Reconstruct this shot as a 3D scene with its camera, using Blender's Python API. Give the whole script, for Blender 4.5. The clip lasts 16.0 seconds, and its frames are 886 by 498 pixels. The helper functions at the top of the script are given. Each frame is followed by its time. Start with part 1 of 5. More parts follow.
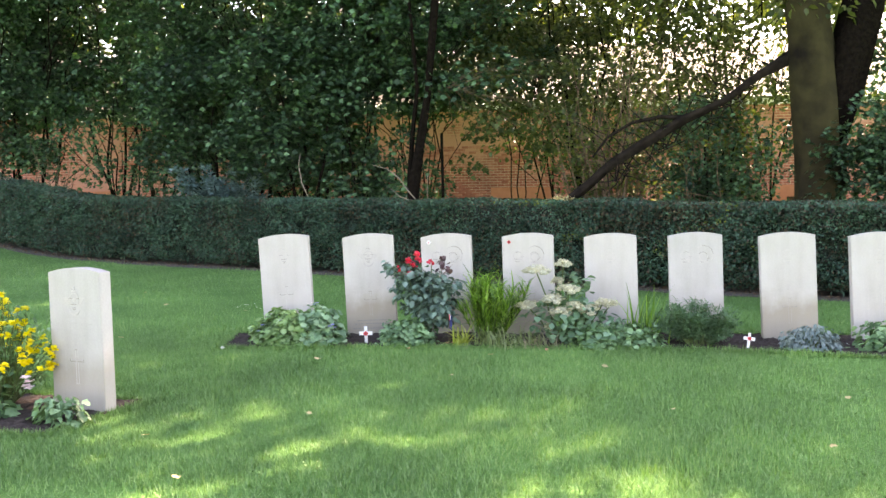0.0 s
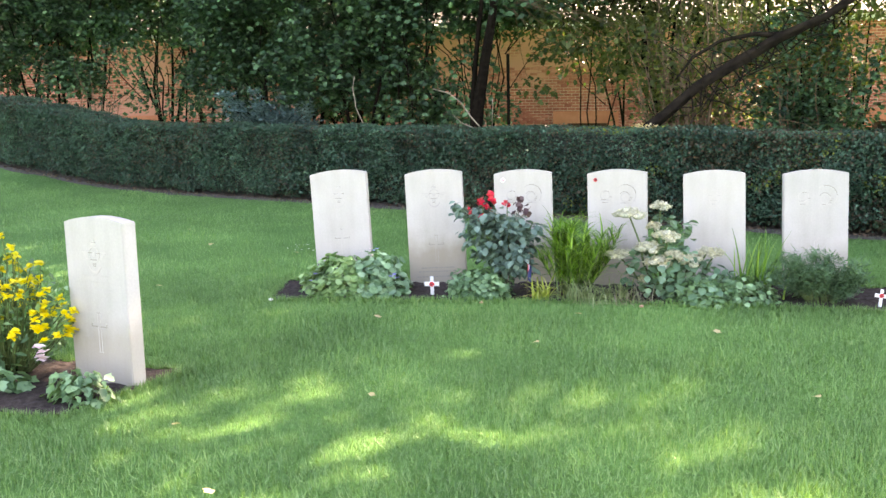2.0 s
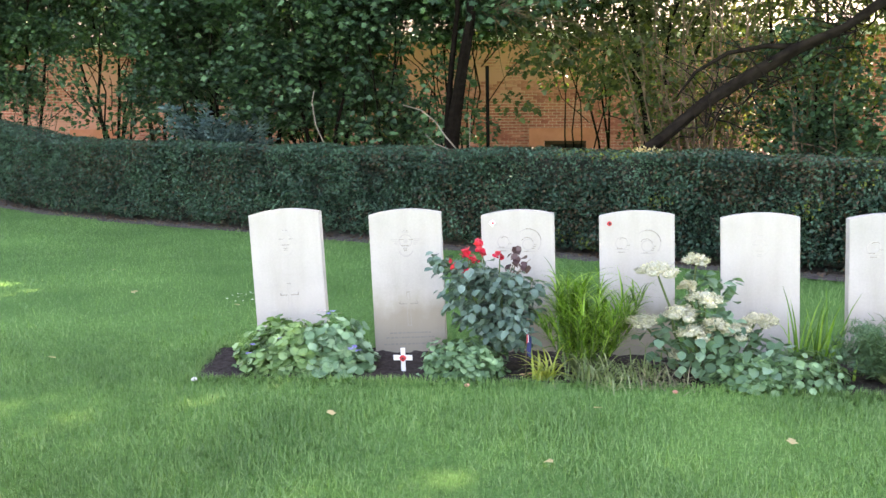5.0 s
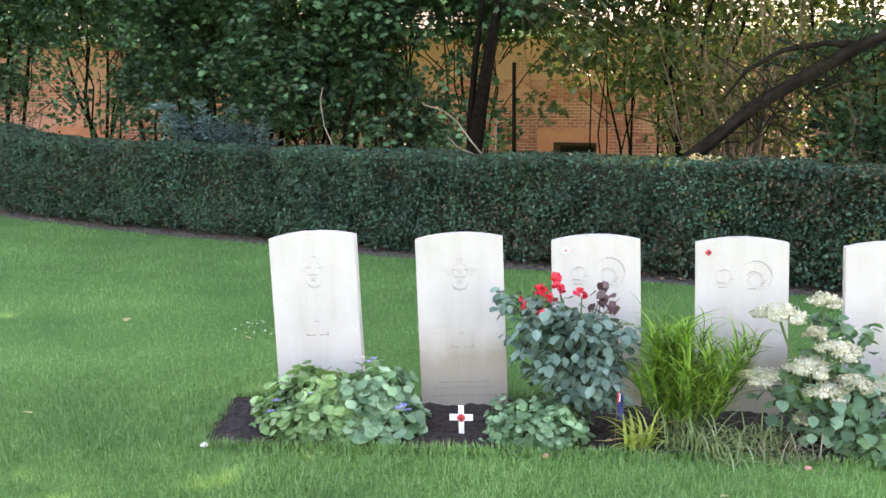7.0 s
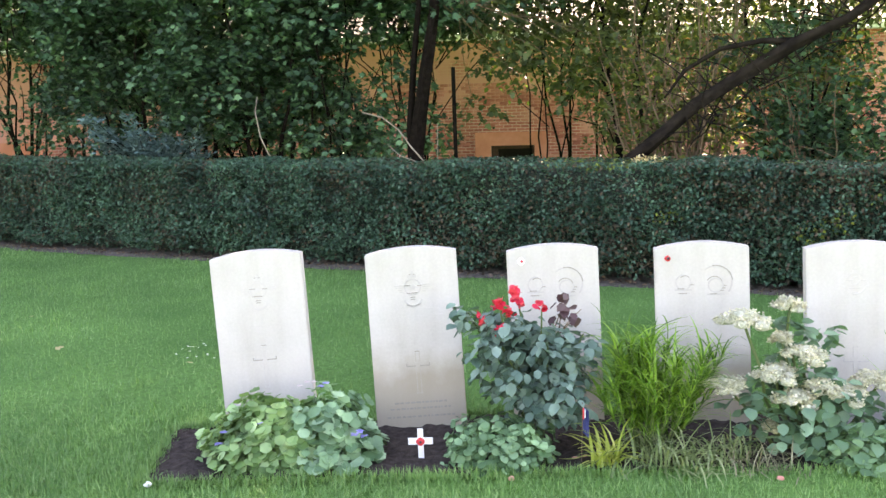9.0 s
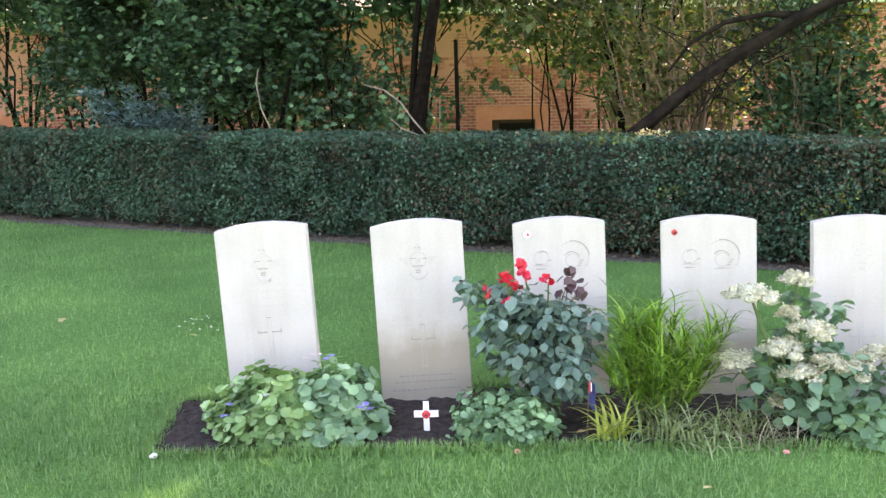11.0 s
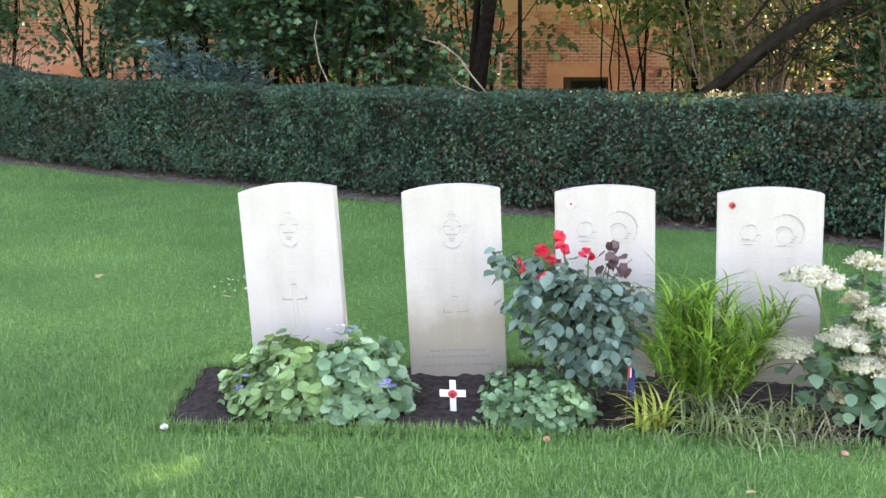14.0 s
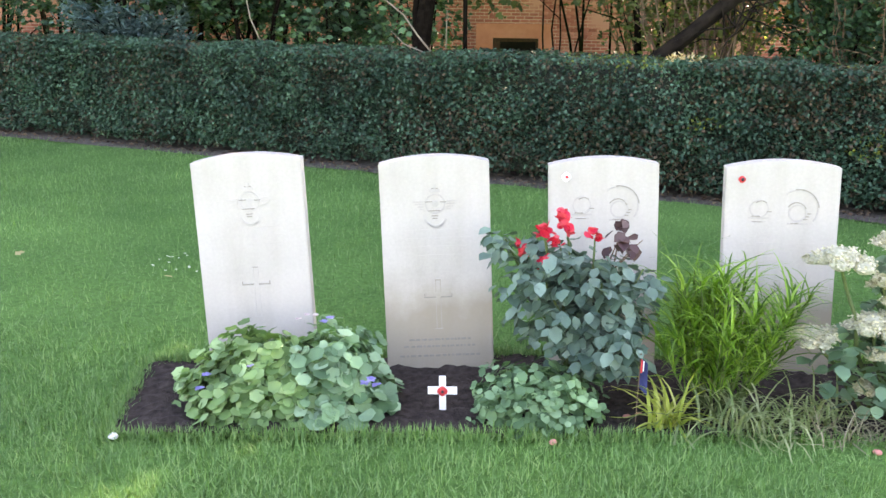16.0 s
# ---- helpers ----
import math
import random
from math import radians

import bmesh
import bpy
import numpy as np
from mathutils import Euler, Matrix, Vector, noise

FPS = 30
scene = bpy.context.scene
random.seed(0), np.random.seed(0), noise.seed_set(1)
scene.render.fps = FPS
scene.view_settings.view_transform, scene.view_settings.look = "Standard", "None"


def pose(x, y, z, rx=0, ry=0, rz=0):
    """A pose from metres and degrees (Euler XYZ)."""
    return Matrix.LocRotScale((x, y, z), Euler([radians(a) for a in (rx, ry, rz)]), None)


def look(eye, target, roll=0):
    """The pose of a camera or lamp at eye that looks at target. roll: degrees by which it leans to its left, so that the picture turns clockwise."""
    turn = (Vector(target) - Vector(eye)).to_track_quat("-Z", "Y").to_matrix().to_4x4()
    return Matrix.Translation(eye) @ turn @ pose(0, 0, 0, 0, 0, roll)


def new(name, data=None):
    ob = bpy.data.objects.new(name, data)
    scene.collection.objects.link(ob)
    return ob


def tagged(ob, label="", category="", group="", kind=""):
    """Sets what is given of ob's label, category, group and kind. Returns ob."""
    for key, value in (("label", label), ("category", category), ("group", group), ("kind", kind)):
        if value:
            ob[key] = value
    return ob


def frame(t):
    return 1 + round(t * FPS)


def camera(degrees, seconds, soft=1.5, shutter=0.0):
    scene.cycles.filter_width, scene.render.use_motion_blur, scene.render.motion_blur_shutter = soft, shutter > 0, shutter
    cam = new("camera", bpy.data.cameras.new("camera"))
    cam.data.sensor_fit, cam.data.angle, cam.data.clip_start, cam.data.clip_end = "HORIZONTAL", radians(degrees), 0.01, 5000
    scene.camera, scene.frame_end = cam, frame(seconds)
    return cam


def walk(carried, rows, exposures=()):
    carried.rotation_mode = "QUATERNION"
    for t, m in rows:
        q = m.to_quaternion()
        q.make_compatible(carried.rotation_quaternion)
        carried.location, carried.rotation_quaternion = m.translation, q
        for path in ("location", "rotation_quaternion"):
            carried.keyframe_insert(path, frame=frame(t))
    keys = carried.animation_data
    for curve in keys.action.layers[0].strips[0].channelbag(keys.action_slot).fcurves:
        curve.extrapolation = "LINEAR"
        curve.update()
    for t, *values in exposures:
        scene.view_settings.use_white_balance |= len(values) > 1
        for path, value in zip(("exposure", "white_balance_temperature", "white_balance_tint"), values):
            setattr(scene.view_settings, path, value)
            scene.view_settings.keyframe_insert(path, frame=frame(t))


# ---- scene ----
cam = camera(49.3, 16.0)
PATH = [
    (0, (1.547, -7.104, 1.218), (1.269, -5.13, 1.06), -0.7),
    (0.5, (1.605, -6.885, 1.259), (1.261, -4.927, 1.043), -1.8),
    (1, (1.494, -6.669, 1.237), (1.198, -4.713, 0.94), -1.6),
    (1.5, (1.324, -6.454, 1.267), (1.082, -4.485, 1.016), -0.8),
    (2, (1.264, -6.248, 1.255), (0.882, -4.31, 0.939), -0.8),
    (2.5, (1.251, -6.021, 1.25), (0.858, -4.084, 0.94), -0.6),
    (3, (1.089, -5.786, 1.268), (0.727, -3.827, 1.092), -1.0),
    (3.5, (0.991, -5.565, 1.299), (0.728, -3.605, 0.999), -1.3),
    (4, (0.994, -5.338, 1.284), (0.741, -3.369, 1.039), -0.4),
    (6.5, (0.688, -4.299, 1.312), (0.286, -2.375, 0.941), -1.3),
    (7, (0.506, -4.083, 1.311), (0.216, -2.126, 1.017), 0.1),
    (7.5, (0.412, -3.971, 1.338), (0.166, -2.016, 0.996), -0.7),
    (8, (0.412, -3.939, 1.34), (0.255, -1.966, 1.053), -0.4),
    (8.5, (0.43, -3.932, 1.331), (0.279, -1.953, 1.076), -0.2),
    (9, (0.43, -3.911, 1.327), (0.266, -1.938, 1.041), -1.4),
    (11.5, (0.391, -3.895, 1.309), (0.229, -1.936, 0.941), -1.1),
    (12, (0.386, -3.894, 1.299), (0.229, -1.941, 0.896), -0.8),
    (12.5, (0.377, -3.868, 1.319), (0.241, -1.904, 0.964), 0.2),
    (13, (0.384, -3.86, 1.276), (0.224, -1.909, 0.864), -0.6),
    (13.5, (0.447, -3.711, 1.299), (0.219, -1.775, 0.851), -0.8),
    (14, (0.52, -3.613, 1.312), (0.21, -1.683, 0.888), -0.4),
    (14.5, (0.541, -3.58, 1.304), (0.241, -1.65, 0.872), -1.6),
    (15, (0.455, -3.481, 1.301), (0.105, -1.551, 0.914), -1.4),
    (15.5, (0.292, -3.329, 1.309), (0.055, -1.382, 0.921), -1.1),
    (16, (0.228, -3.249, 1.285), (0.094, -1.317, 0.784), 0.6),
]
walk(cam, [(t, look(eye, target, roll)) for t, eye, target, roll in PATH], [(0, 2.9, 8700, 28), (1.5, 3.1, 8700, 28), (16, 3.18, 8700, 28)])

# ---- world, sun, exposure ----
SUN_DIR = Vector((0.30, 0.62, 0.72)).normalized()
w = bpy.data.worlds.new("sky")
scene.world = w
w.use_nodes = True
sky = w.node_tree.nodes.new("ShaderNodeTexSky")
sky.sky_type = "NISHITA"
sky.sun_disc = False
sky.sun_elevation = math.asin(SUN_DIR.z)
sky.sun_rotation = math.atan2(SUN_DIR.x, SUN_DIR.y)
w.node_tree.links.new(sky.outputs[0], w.node_tree.nodes["Background"].inputs[0])
w.node_tree.nodes["Background"].inputs[1].default_value = 0.15
lamp = bpy.data.lights.new("sun", "SUN")
lamp.energy, lamp.angle, lamp.color = 4.4, radians(0.53), (1.0, 0.93, 0.82)
sun = new("sun", lamp)
sun.matrix_world = look(SUN_DIR * 40, (0, 0, 0))

rng = np.random.default_rng(7)


# ---- materials ----
def mat(name, rough=0.6, spec=0.4):
    m = bpy.data.materials.new(name)
    m.use_nodes = True
    nt = m.node_tree
    b = nt.nodes["Principled BSDF"]
    b.inputs["Roughness"].default_value = rough
    b.inputs["Specular IOR Level"].default_value = spec
    return m, nt, b


def ramp(nt, fac, stops):
    r = nt.nodes.new("ShaderNodeValToRGB")
    while len(r.color_ramp.elements) < len(stops):
        r.color_ramp.elements.new(0.5)
    for e, (p, c) in zip(r.color_ramp.elements, stops):
        e.position, e.color = p, (*c, 1)
    nt.links.new(fac, r.inputs[0])
    return r.outputs[0]


def noise_out(nt, scale, detail=4, coords="Object", rough=0.55):
    tc = nt.nodes.new("ShaderNodeTexCoord")
    n = nt.nodes.new("ShaderNodeTexNoise")
    n.inputs["Scale"].default_value, n.inputs["Detail"].default_value, n.inputs["Roughness"].default_value = scale, detail, rough
    nt.links.new(tc.outputs[coords], n.inputs["Vector"])
    return n.outputs[0]


def mix(nt, a, b, fac, kind="MIX"):
    x = nt.nodes.new("ShaderNodeMix")
    x.data_type, x.blend_type = "RGBA", kind
    for sock, v in ((x.inputs[0], fac), (x.inputs[6], a), (x.inputs[7], b)):
        if isinstance(v, (int, float)):
            sock.default_value = v
        elif isinstance(v, tuple):
            sock.default_value = (*v, 1)
        else:
            nt.links.new(v, sock)
    return x.outputs[2]


def bump(nt, b, height, strength=0.4, dist=0.01):
    n = nt.nodes.new("ShaderNodeBump")
    n.inputs["Strength"].default_value, n.inputs["Distance"].default_value = strength, dist
    nt.links.new(height, n.inputs["Height"])
    nt.links.new(n.outputs[0], b.inputs["Normal"])


def leaf_mat(name, dark, mid, light, rough=0.45, through_light=0.3, scale=1.2, spec=0.35, patchy=1.0):
    """Leaves: colour varies leaf by leaf and in broad patches; some light comes through."""
    m, nt, b = mat(name, rough, spec)
    g = nt.nodes.new("ShaderNodeNewGeometry")
    c = ramp(nt, g.outputs["Random Per Island"], [(0.0, dark), (0.55, mid), (1.0, light)])
    patch = ramp(nt, noise_out(nt, scale, 3), [(0.3, tuple(1 - patchy * v for v in (0.38, 0.34, 0.34))), (0.7, tuple(1 + patchy * v for v in (0.25, 0.2, 0.1)))])
    c = mix(nt, c, patch, 1.0, "MULTIPLY")
    nt.links.new(c, b.inputs["Base Color"])
    t = nt.nodes.new("ShaderNodeBsdfTranslucent")
    bright = mix(nt, c, (1.5, 1.6, 0.7), 1.0, "MULTIPLY")
    nt.links.new(bright, t.inputs[0])
    ms = nt.nodes.new("ShaderNodeMixShader")
    ms.inputs[0].default_value = through_light
    nt.links.new(b.outputs[0], ms.inputs[1])
    nt.links.new(t.outputs[0], ms.inputs[2])
    nt.links.new(ms.outputs[0], nt.nodes["Material Output"].inputs[0])
    return m


def plain_mat(name, a, c, scale=20, rough=0.7, bumpy=0.3, dist=0.004, spec=0.4):
    m, nt, b = mat(name, rough, spec)
    n = noise_out(nt, scale, 5)
    nt.links.new(ramp(nt, n, [(0.3, a), (0.7, c)]), b.inputs["Base Color"])
    bump(nt, b, n, bumpy, dist)
    return m


def stone_mat(name, stain=0.0, tint=(0.56, 0.522, 0.478)):
    """Pale Portland stone: faint mottling, dirt low down where rain splashes, fine pitted grain."""
    m, nt, b = mat(name, 0.8, 0.25)
    big = ramp(nt, noise_out(nt, 4.0, 4), [(0.3, tuple(v * k for v, k in zip(tint, (0.87, 0.87, 0.85)))), (0.7, tint)])
    fine = ramp(nt, noise_out(nt, 90, 6, rough=0.7), [(0.35, (0.94, 0.94, 0.935)), (0.65, (1.02, 1.02, 1.02))])
    c = mix(nt, big, fine, 1.0, "MULTIPLY")
    # rain streaks and grey weathering that run down the face
    st = nt.nodes.new("ShaderNodeTexCoord")
    mp = nt.nodes.new("ShaderNodeMapping")
    mp.inputs["Scale"].default_value = (16, 16, 1.8)
    nt.links.new(st.outputs["Object"], mp.inputs[0])
    sn = nt.nodes.new("ShaderNodeTexNoise")
    sn.inputs["Scale"].default_value, sn.inputs["Detail"].default_value = 1.0, 5
    nt.links.new(mp.outputs[0], sn.inputs["Vector"])
    c = mix(nt, c, ramp(nt, sn.outputs[0], [(0.30, (0.92, 0.91, 0.89)), (0.55, (1.0, 1.0, 1.0))]), 1.0, "MULTIPLY")
    tc = nt.nodes.new("ShaderNodeTexCoord")
    sep = nt.nodes.new("ShaderNodeSeparateXYZ")
    nt.links.new(tc.outputs["Object"], sep.inputs[0])
    add = nt.nodes.new("ShaderNodeMath")
    add.operation = "MULTIPLY_ADD"
    nt.links.new(noise_out(nt, 7, 4), add.inputs[0])
    add.inputs[1].default_value = 0.28
    nt.links.new(sep.outputs[2], add.inputs[2])
    low = ramp(nt, add.outputs[0], [(0.16, (0.7, 0.7, 0.7)), (0.34, (0.8, 0.8, 0.8)), (0.50, (0, 0, 0))])
    sc = nt.nodes.new("ShaderNodeMath")
    sc.operation = "MULTIPLY"
    nt.links.new(low, sc.inputs[0])
    sc.inputs[1].default_value = stain
    c = mix(nt, c, (0.30, 0.25, 0.175), sc.outputs[0])
    nt.links.new(c, b.inputs["Base Color"])
    bump(nt, b, noise_out(nt, 140, 6, rough=0.7), 0.25, 0.002)
    return m


M_STONE = stone_mat("portland_stone", 0.12)
M_STONE_STAINED = stone_mat("portland_stone_stained", 0.9, (0.545, 0.51, 0.465))
M_STONE_DULL = stone_mat("portland_stone_dull", 0.55, (0.51, 0.48, 0.45))
# carving tones: the shade of cut lines is put into the stone colour
M_CUT = plain_mat("carved_line_shade", (0.41, 0.38, 0.345), (0.47, 0.44, 0.40), 60, 0.85)
M_CUT_STAIN = plain_mat("stained_carved_shade", (0.35, 0.315, 0.265), (0.41, 0.37, 0.315), 60, 0.85)
M_CUT_SOFT = plain_mat("faint_carved_shade", (0.47, 0.44, 0.40), (0.52, 0.485, 0.445), 60, 0.85)
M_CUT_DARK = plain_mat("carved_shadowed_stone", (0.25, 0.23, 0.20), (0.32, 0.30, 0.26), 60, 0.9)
M_SOIL = plain_mat("dark_soil", (0.018, 0.014, 0.012), (0.066, 0.052, 0.045), 35, 0.95, 0.9, 0.02, 0.15)
M_DRY_SOIL = plain_mat("dry_soil", (0.07, 0.06, 0.052), (0.16, 0.138, 0.12), 18, 0.95, 0.8, 0.02, 0.15)
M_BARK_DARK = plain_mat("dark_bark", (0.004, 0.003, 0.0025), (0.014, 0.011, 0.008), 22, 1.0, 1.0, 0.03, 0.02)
M_BARK = plain_mat("grey_brown_bark", (0.008, 0.006, 0.0045), (0.026, 0.020, 0.014), 10, 0.95, 0.9, 0.03, 0.1)
M_MOSSY = plain_mat("mossy_bark", (0.010, 0.008, 0.006), (0.058, 0.050, 0.020), 2.2, 0.95, 0.9, 0.03, 0.1)
M_HEDGE_CORE = plain_mat("hedge_inner_shade", (0.010, 0.016, 0.010), (0.024, 0.034, 0.022), 20, 0.95)
M_TWIG = plain_mat("brown_twig", (0.085, 0.055, 0.034), (0.21, 0.14, 0.085), 8, 0.85)
M_TWIG_PALE = plain_mat("bare_pale_twig", (0.20, 0.16, 0.12), (0.33, 0.27, 0.21), 9, 0.8)
M_STEM = plain_mat("green_stem", (0.06, 0.10, 0.03), (0.11, 0.16, 0.05), 15, 0.6)
M_WHITE_WOOD = plain_mat("white_painted_wood", (0.78, 0.77, 0.75), (0.84, 0.83, 0.81), 40, 0.55)
M_RED = plain_mat("poppy_red_paper", (0.55, 0.03, 0.04), (0.68, 0.06, 0.06), 40, 0.7)
M_BLACK = plain_mat("black_plastic", (0.012, 0.012, 0.012), (0.03, 0.03, 0.03), 40, 0.4)
M_BLUE = plain_mat("blue_cloth", (0.02, 0.03, 0.10), (0.035, 0.045, 0.15), 40, 0.7)
M_WHITE = plain_mat("white_card", (0.76, 0.76, 0.76), (0.84, 0.84, 0.84), 30, 0.6)
M_PEBBLE = plain_mat("white_pebble", (0.66, 0.64, 0.60), (0.8, 0.78, 0.74), 50, 0.7)
M_PLASTER = plain_mat("orange_plaster", (0.52, 0.18, 0.105), (0.64, 0.255, 0.165), 3, 0.9, 0.4, 0.02, 0.2)
M_ROOF = plain_mat("pale_roof_sheet", (0.060, 0.052, 0.035), (0.098, 0.086, 0.058), 0.6, 0.7)
M_FASCIA = plain_mat("white_fascia_paint", (0.60, 0.60, 0.58), (0.70, 0.70, 0.68), 2, 0.6)
M_DARK_ROOM = plain_mat("cellar_shade", (0.012, 0.01, 0.009), (0.03, 0.026, 0.022), 4, 0.9)
M_RUST = plain_mat("rusty_iron", (0.05, 0.028, 0.018), (0.11, 0.06, 0.035), 30, 0.85)
M_FADED_LEAF = leaf_mat("fallen_leaf", (0.35, 0.24, 0.11), (0.48, 0.38, 0.2), (0.58, 0.5, 0.3), 0.6, 0.15)
M_PINK = leaf_mat("pink_petal", (0.62, 0.16, 0.14), (0.70, 0.24, 0.2), (0.75, 0.32, 0.28), 0.5, 0.2)
M_ROSE = leaf_mat("red_rose_petal", (0.58, 0.012, 0.045), (0.74, 0.035, 0.085), (0.82, 0.11, 0.15), 0.5, 0.2)
M_YELLOW = leaf_mat("yellow_petal", (0.80, 0.60, 0.012), (0.85, 0.70, 0.02), (0.88, 0.78, 0.06), 0.5, 0.25)
M_CREAM = leaf_mat("cream_floret", (0.47, 0.46, 0.34), (0.60, 0.575, 0.455), (0.68, 0.64, 0.55), 0.7, 0.15, 22)
M_CREAM_CORE = plain_mat("cream_bud", (0.34, 0.36, 0.24), (0.56, 0.54, 0.42), 90, 0.8, 0.9, 0.01)
M_VIOLET = leaf_mat("violet_petal", (0.22, 0.2, 0.55), (0.32, 0.3, 0.68), (0.45, 0.42, 0.75), 0.6, 0.2)
M_PALE_PINK = leaf_mat("pale_pink_petal", (0.6, 0.42, 0.5), (0.7, 0.55, 0.62), (0.76, 0.66, 0.7), 0.6, 0.2)
M_WHITE_PETAL = leaf_mat("white_petal", (0.68, 0.68, 0.64), (0.75, 0.75, 0.72), (0.8, 0.8, 0.78), 0.6, 0.2)

L_HEDGE = leaf_mat("privet_leaf", (0.016, 0.052, 0.034), (0.038, 0.106, 0.070), (0.080, 0.172, 0.118), 0.5, 0.12, 1.8, 0.3, 1.3)
L_HEDGE_RED = leaf_mat("bronzed_privet_leaf", (0.045, 0.040, 0.026), (0.078, 0.058, 0.036), (0.120, 0.084, 0.050), 0.6, 0.12)
L_HEDGE_GOLD = leaf_mat("golden_privet_leaf", (0.084, 0.132, 0.024), (0.144, 0.192, 0.036), (0.240, 0.264, 0.048), 0.5, 0.2)
L_TREE = leaf_mat("dark_tree_leaf", (0.014, 0.044, 0.024), (0.036, 0.102, 0.052), (0.092, 0.200, 0.104), 0.5, 0.16, 1.4, 0.25, 1.6)
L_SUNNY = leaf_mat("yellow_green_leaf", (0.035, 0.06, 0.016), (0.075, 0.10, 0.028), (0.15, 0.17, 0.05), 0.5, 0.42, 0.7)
L_BLUE = leaf_mat("blue_green_needle", (0.05, 0.115, 0.12), (0.105, 0.205, 0.215), (0.18, 0.30, 0.31), 0.5, 0.1, 3)
L_MOUND = leaf_mat("cranesbill_leaf", (0.080, 0.170, 0.060), (0.180, 0.330, 0.130), (0.310, 0.480, 0.250), 0.5, 0.2, 9)
L_COOL = leaf_mat("columbine_leaf", (0.080, 0.178, 0.090), (0.182, 0.338, 0.190), (0.325, 0.495, 0.330), 0.5, 0.18, 9)
L_LOW = leaf_mat("low_leaf", (0.056, 0.135, 0.062), (0.138, 0.275, 0.138), (0.250, 0.425, 0.245), 0.5, 0.2, 9, 0.35, 1.2)
L_ROSE = leaf_mat("rose_leaf", (0.062, 0.122, 0.098), (0.118, 0.208, 0.172), (0.195, 0.300, 0.262), 0.42, 0.15, 9, 0.35, 1.2)
L_PURPLE = leaf_mat("young_purple_rose_leaf", (0.06, 0.03, 0.035), (0.085, 0.045, 0.05), (0.12, 0.075, 0.075), 0.4, 0.2)
L_SEDUM = leaf_mat("sedum_leaf", (0.067, 0.148, 0.081), (0.144, 0.278, 0.168), (0.219, 0.370, 0.253), 0.42, 0.15, 6)
L_FEATHER = leaf_mat("feathery_leaf", (0.045, 0.115, 0.055), (0.075, 0.165, 0.085), (0.12, 0.22, 0.12), 0.55, 0.2, 6)
L_BLADE = leaf_mat("bright_blade", (0.036, 0.115, 0.010), (0.115, 0.275, 0.026), (0.27, 0.46, 0.09), 0.42, 0.22, 14)
L_STRIPED = leaf_mat("variegated_blade", (0.22, 0.30, 0.05), (0.36, 0.42, 0.09), (0.5, 0.52, 0.2), 0.45, 0.3)
L_GREYBLADE = leaf_mat("grey_green_blade", (0.10, 0.16, 0.06), (0.17, 0.23, 0.11), (0.28, 0.33, 0.2), 0.5, 0.25)
L_GLAUCOUS = leaf_mat("glaucous_leaf", (0.11, 0.17, 0.17), (0.17, 0.24, 0.24), (0.24, 0.31, 0.31), 0.6, 0.1)
L_GRASS = leaf_mat("lawn_blade", (0.072, 0.182, 0.052), (0.132, 0.285, 0.086), (0.225, 0.370, 0.142), 0.5, 0.16, 0.9)
L_LITTER = leaf_mat("dry_leaf", (0.07, 0.045, 0.03), (0.14, 0.085, 0.055), (0.26, 0.18, 0.12), 0.8, 0.05)
L_STRAW = leaf_mat("straw_blade", (0.17, 0.155, 0.10), (0.27, 0.245, 0.17), (0.40, 0.37, 0.27), 0.7, 0.15)
L_OLIVE = leaf_mat("olive_leaf", (0.030, 0.050, 0.018), (0.058, 0.085, 0.030), (0.11, 0.135, 0.05), 0.5, 0.26, 0.8)


def lawn_mat():
    m, nt, b = mat("lawn_turf", 0.9, 0.1)
    a = ramp(nt, noise_out(nt, 0.9, 5), [(0.3, (0.068, 0.180, 0.050)), (0.7, (0.122, 0.275, 0.080))])
    f = ramp(nt, noise_out(nt, 45, 6, rough=0.75), [(0.3, (0.55, 0.55, 0.5)), (0.7, (1.3, 1.3, 1.2))])
    nt.links.new(mix(nt, a, f, 1.0, "MULTIPLY"), b.inputs["Base Color"])
    bump(nt, b, noise_out(nt, 70, 6, rough=0.75), 0.8, 0.02)
    return m


def brick_mat():
    m, nt, b = mat("old_red_brick", 0.9, 0.15)
    tc = nt.nodes.new("ShaderNodeTexCoord")
    mp = nt.nodes.new("ShaderNodeMapping")
    mp.inputs["Rotation"].default_value = (radians(90), 0, 0)
    nt.links.new(tc.outputs["Object"], mp.inputs[0])
    br = nt.nodes.new("ShaderNodeTexBrick")
    for k, v in (("Scale", 1.0), ("Mortar Size", 0.007), ("Brick Width", 0.17), ("Row Height", 0.062), ("Mortar Smooth", 0.3), ("Bias", 0.0)):
        br.inputs[k].default_value = v
    br.inputs["Color1"].default_value = (0.50, 0.175, 0.135, 1)
    br.inputs["Color2"].default_value = (0.36, 0.115, 0.09, 1)
    br.inputs["Mortar"].default_value = (0.64, 0.40, 0.33, 1)
    nt.links.new(mp.outputs[0], br.inputs["Vector"])
    s = ramp(nt, noise_out(nt, 0.9, 5), [(0.3, (0.7, 0.68, 0.66)), (0.7, (1.2, 1.15, 1.1))])
    plaster = ramp(nt, noise_out(nt, 0.55, 4), [(0.47, (0, 0, 0)), (0.54, (1, 1, 1))])
    c = mix(nt, br.outputs[0], s, 1.0, "MULTIPLY")
    nt.links.new(mix(nt, c, (0.58, 0.262, 0.205), plaster), b.inputs["Base Color"])
    bump(nt, b, br.outputs[1], -0.5, 0.012)
    return m


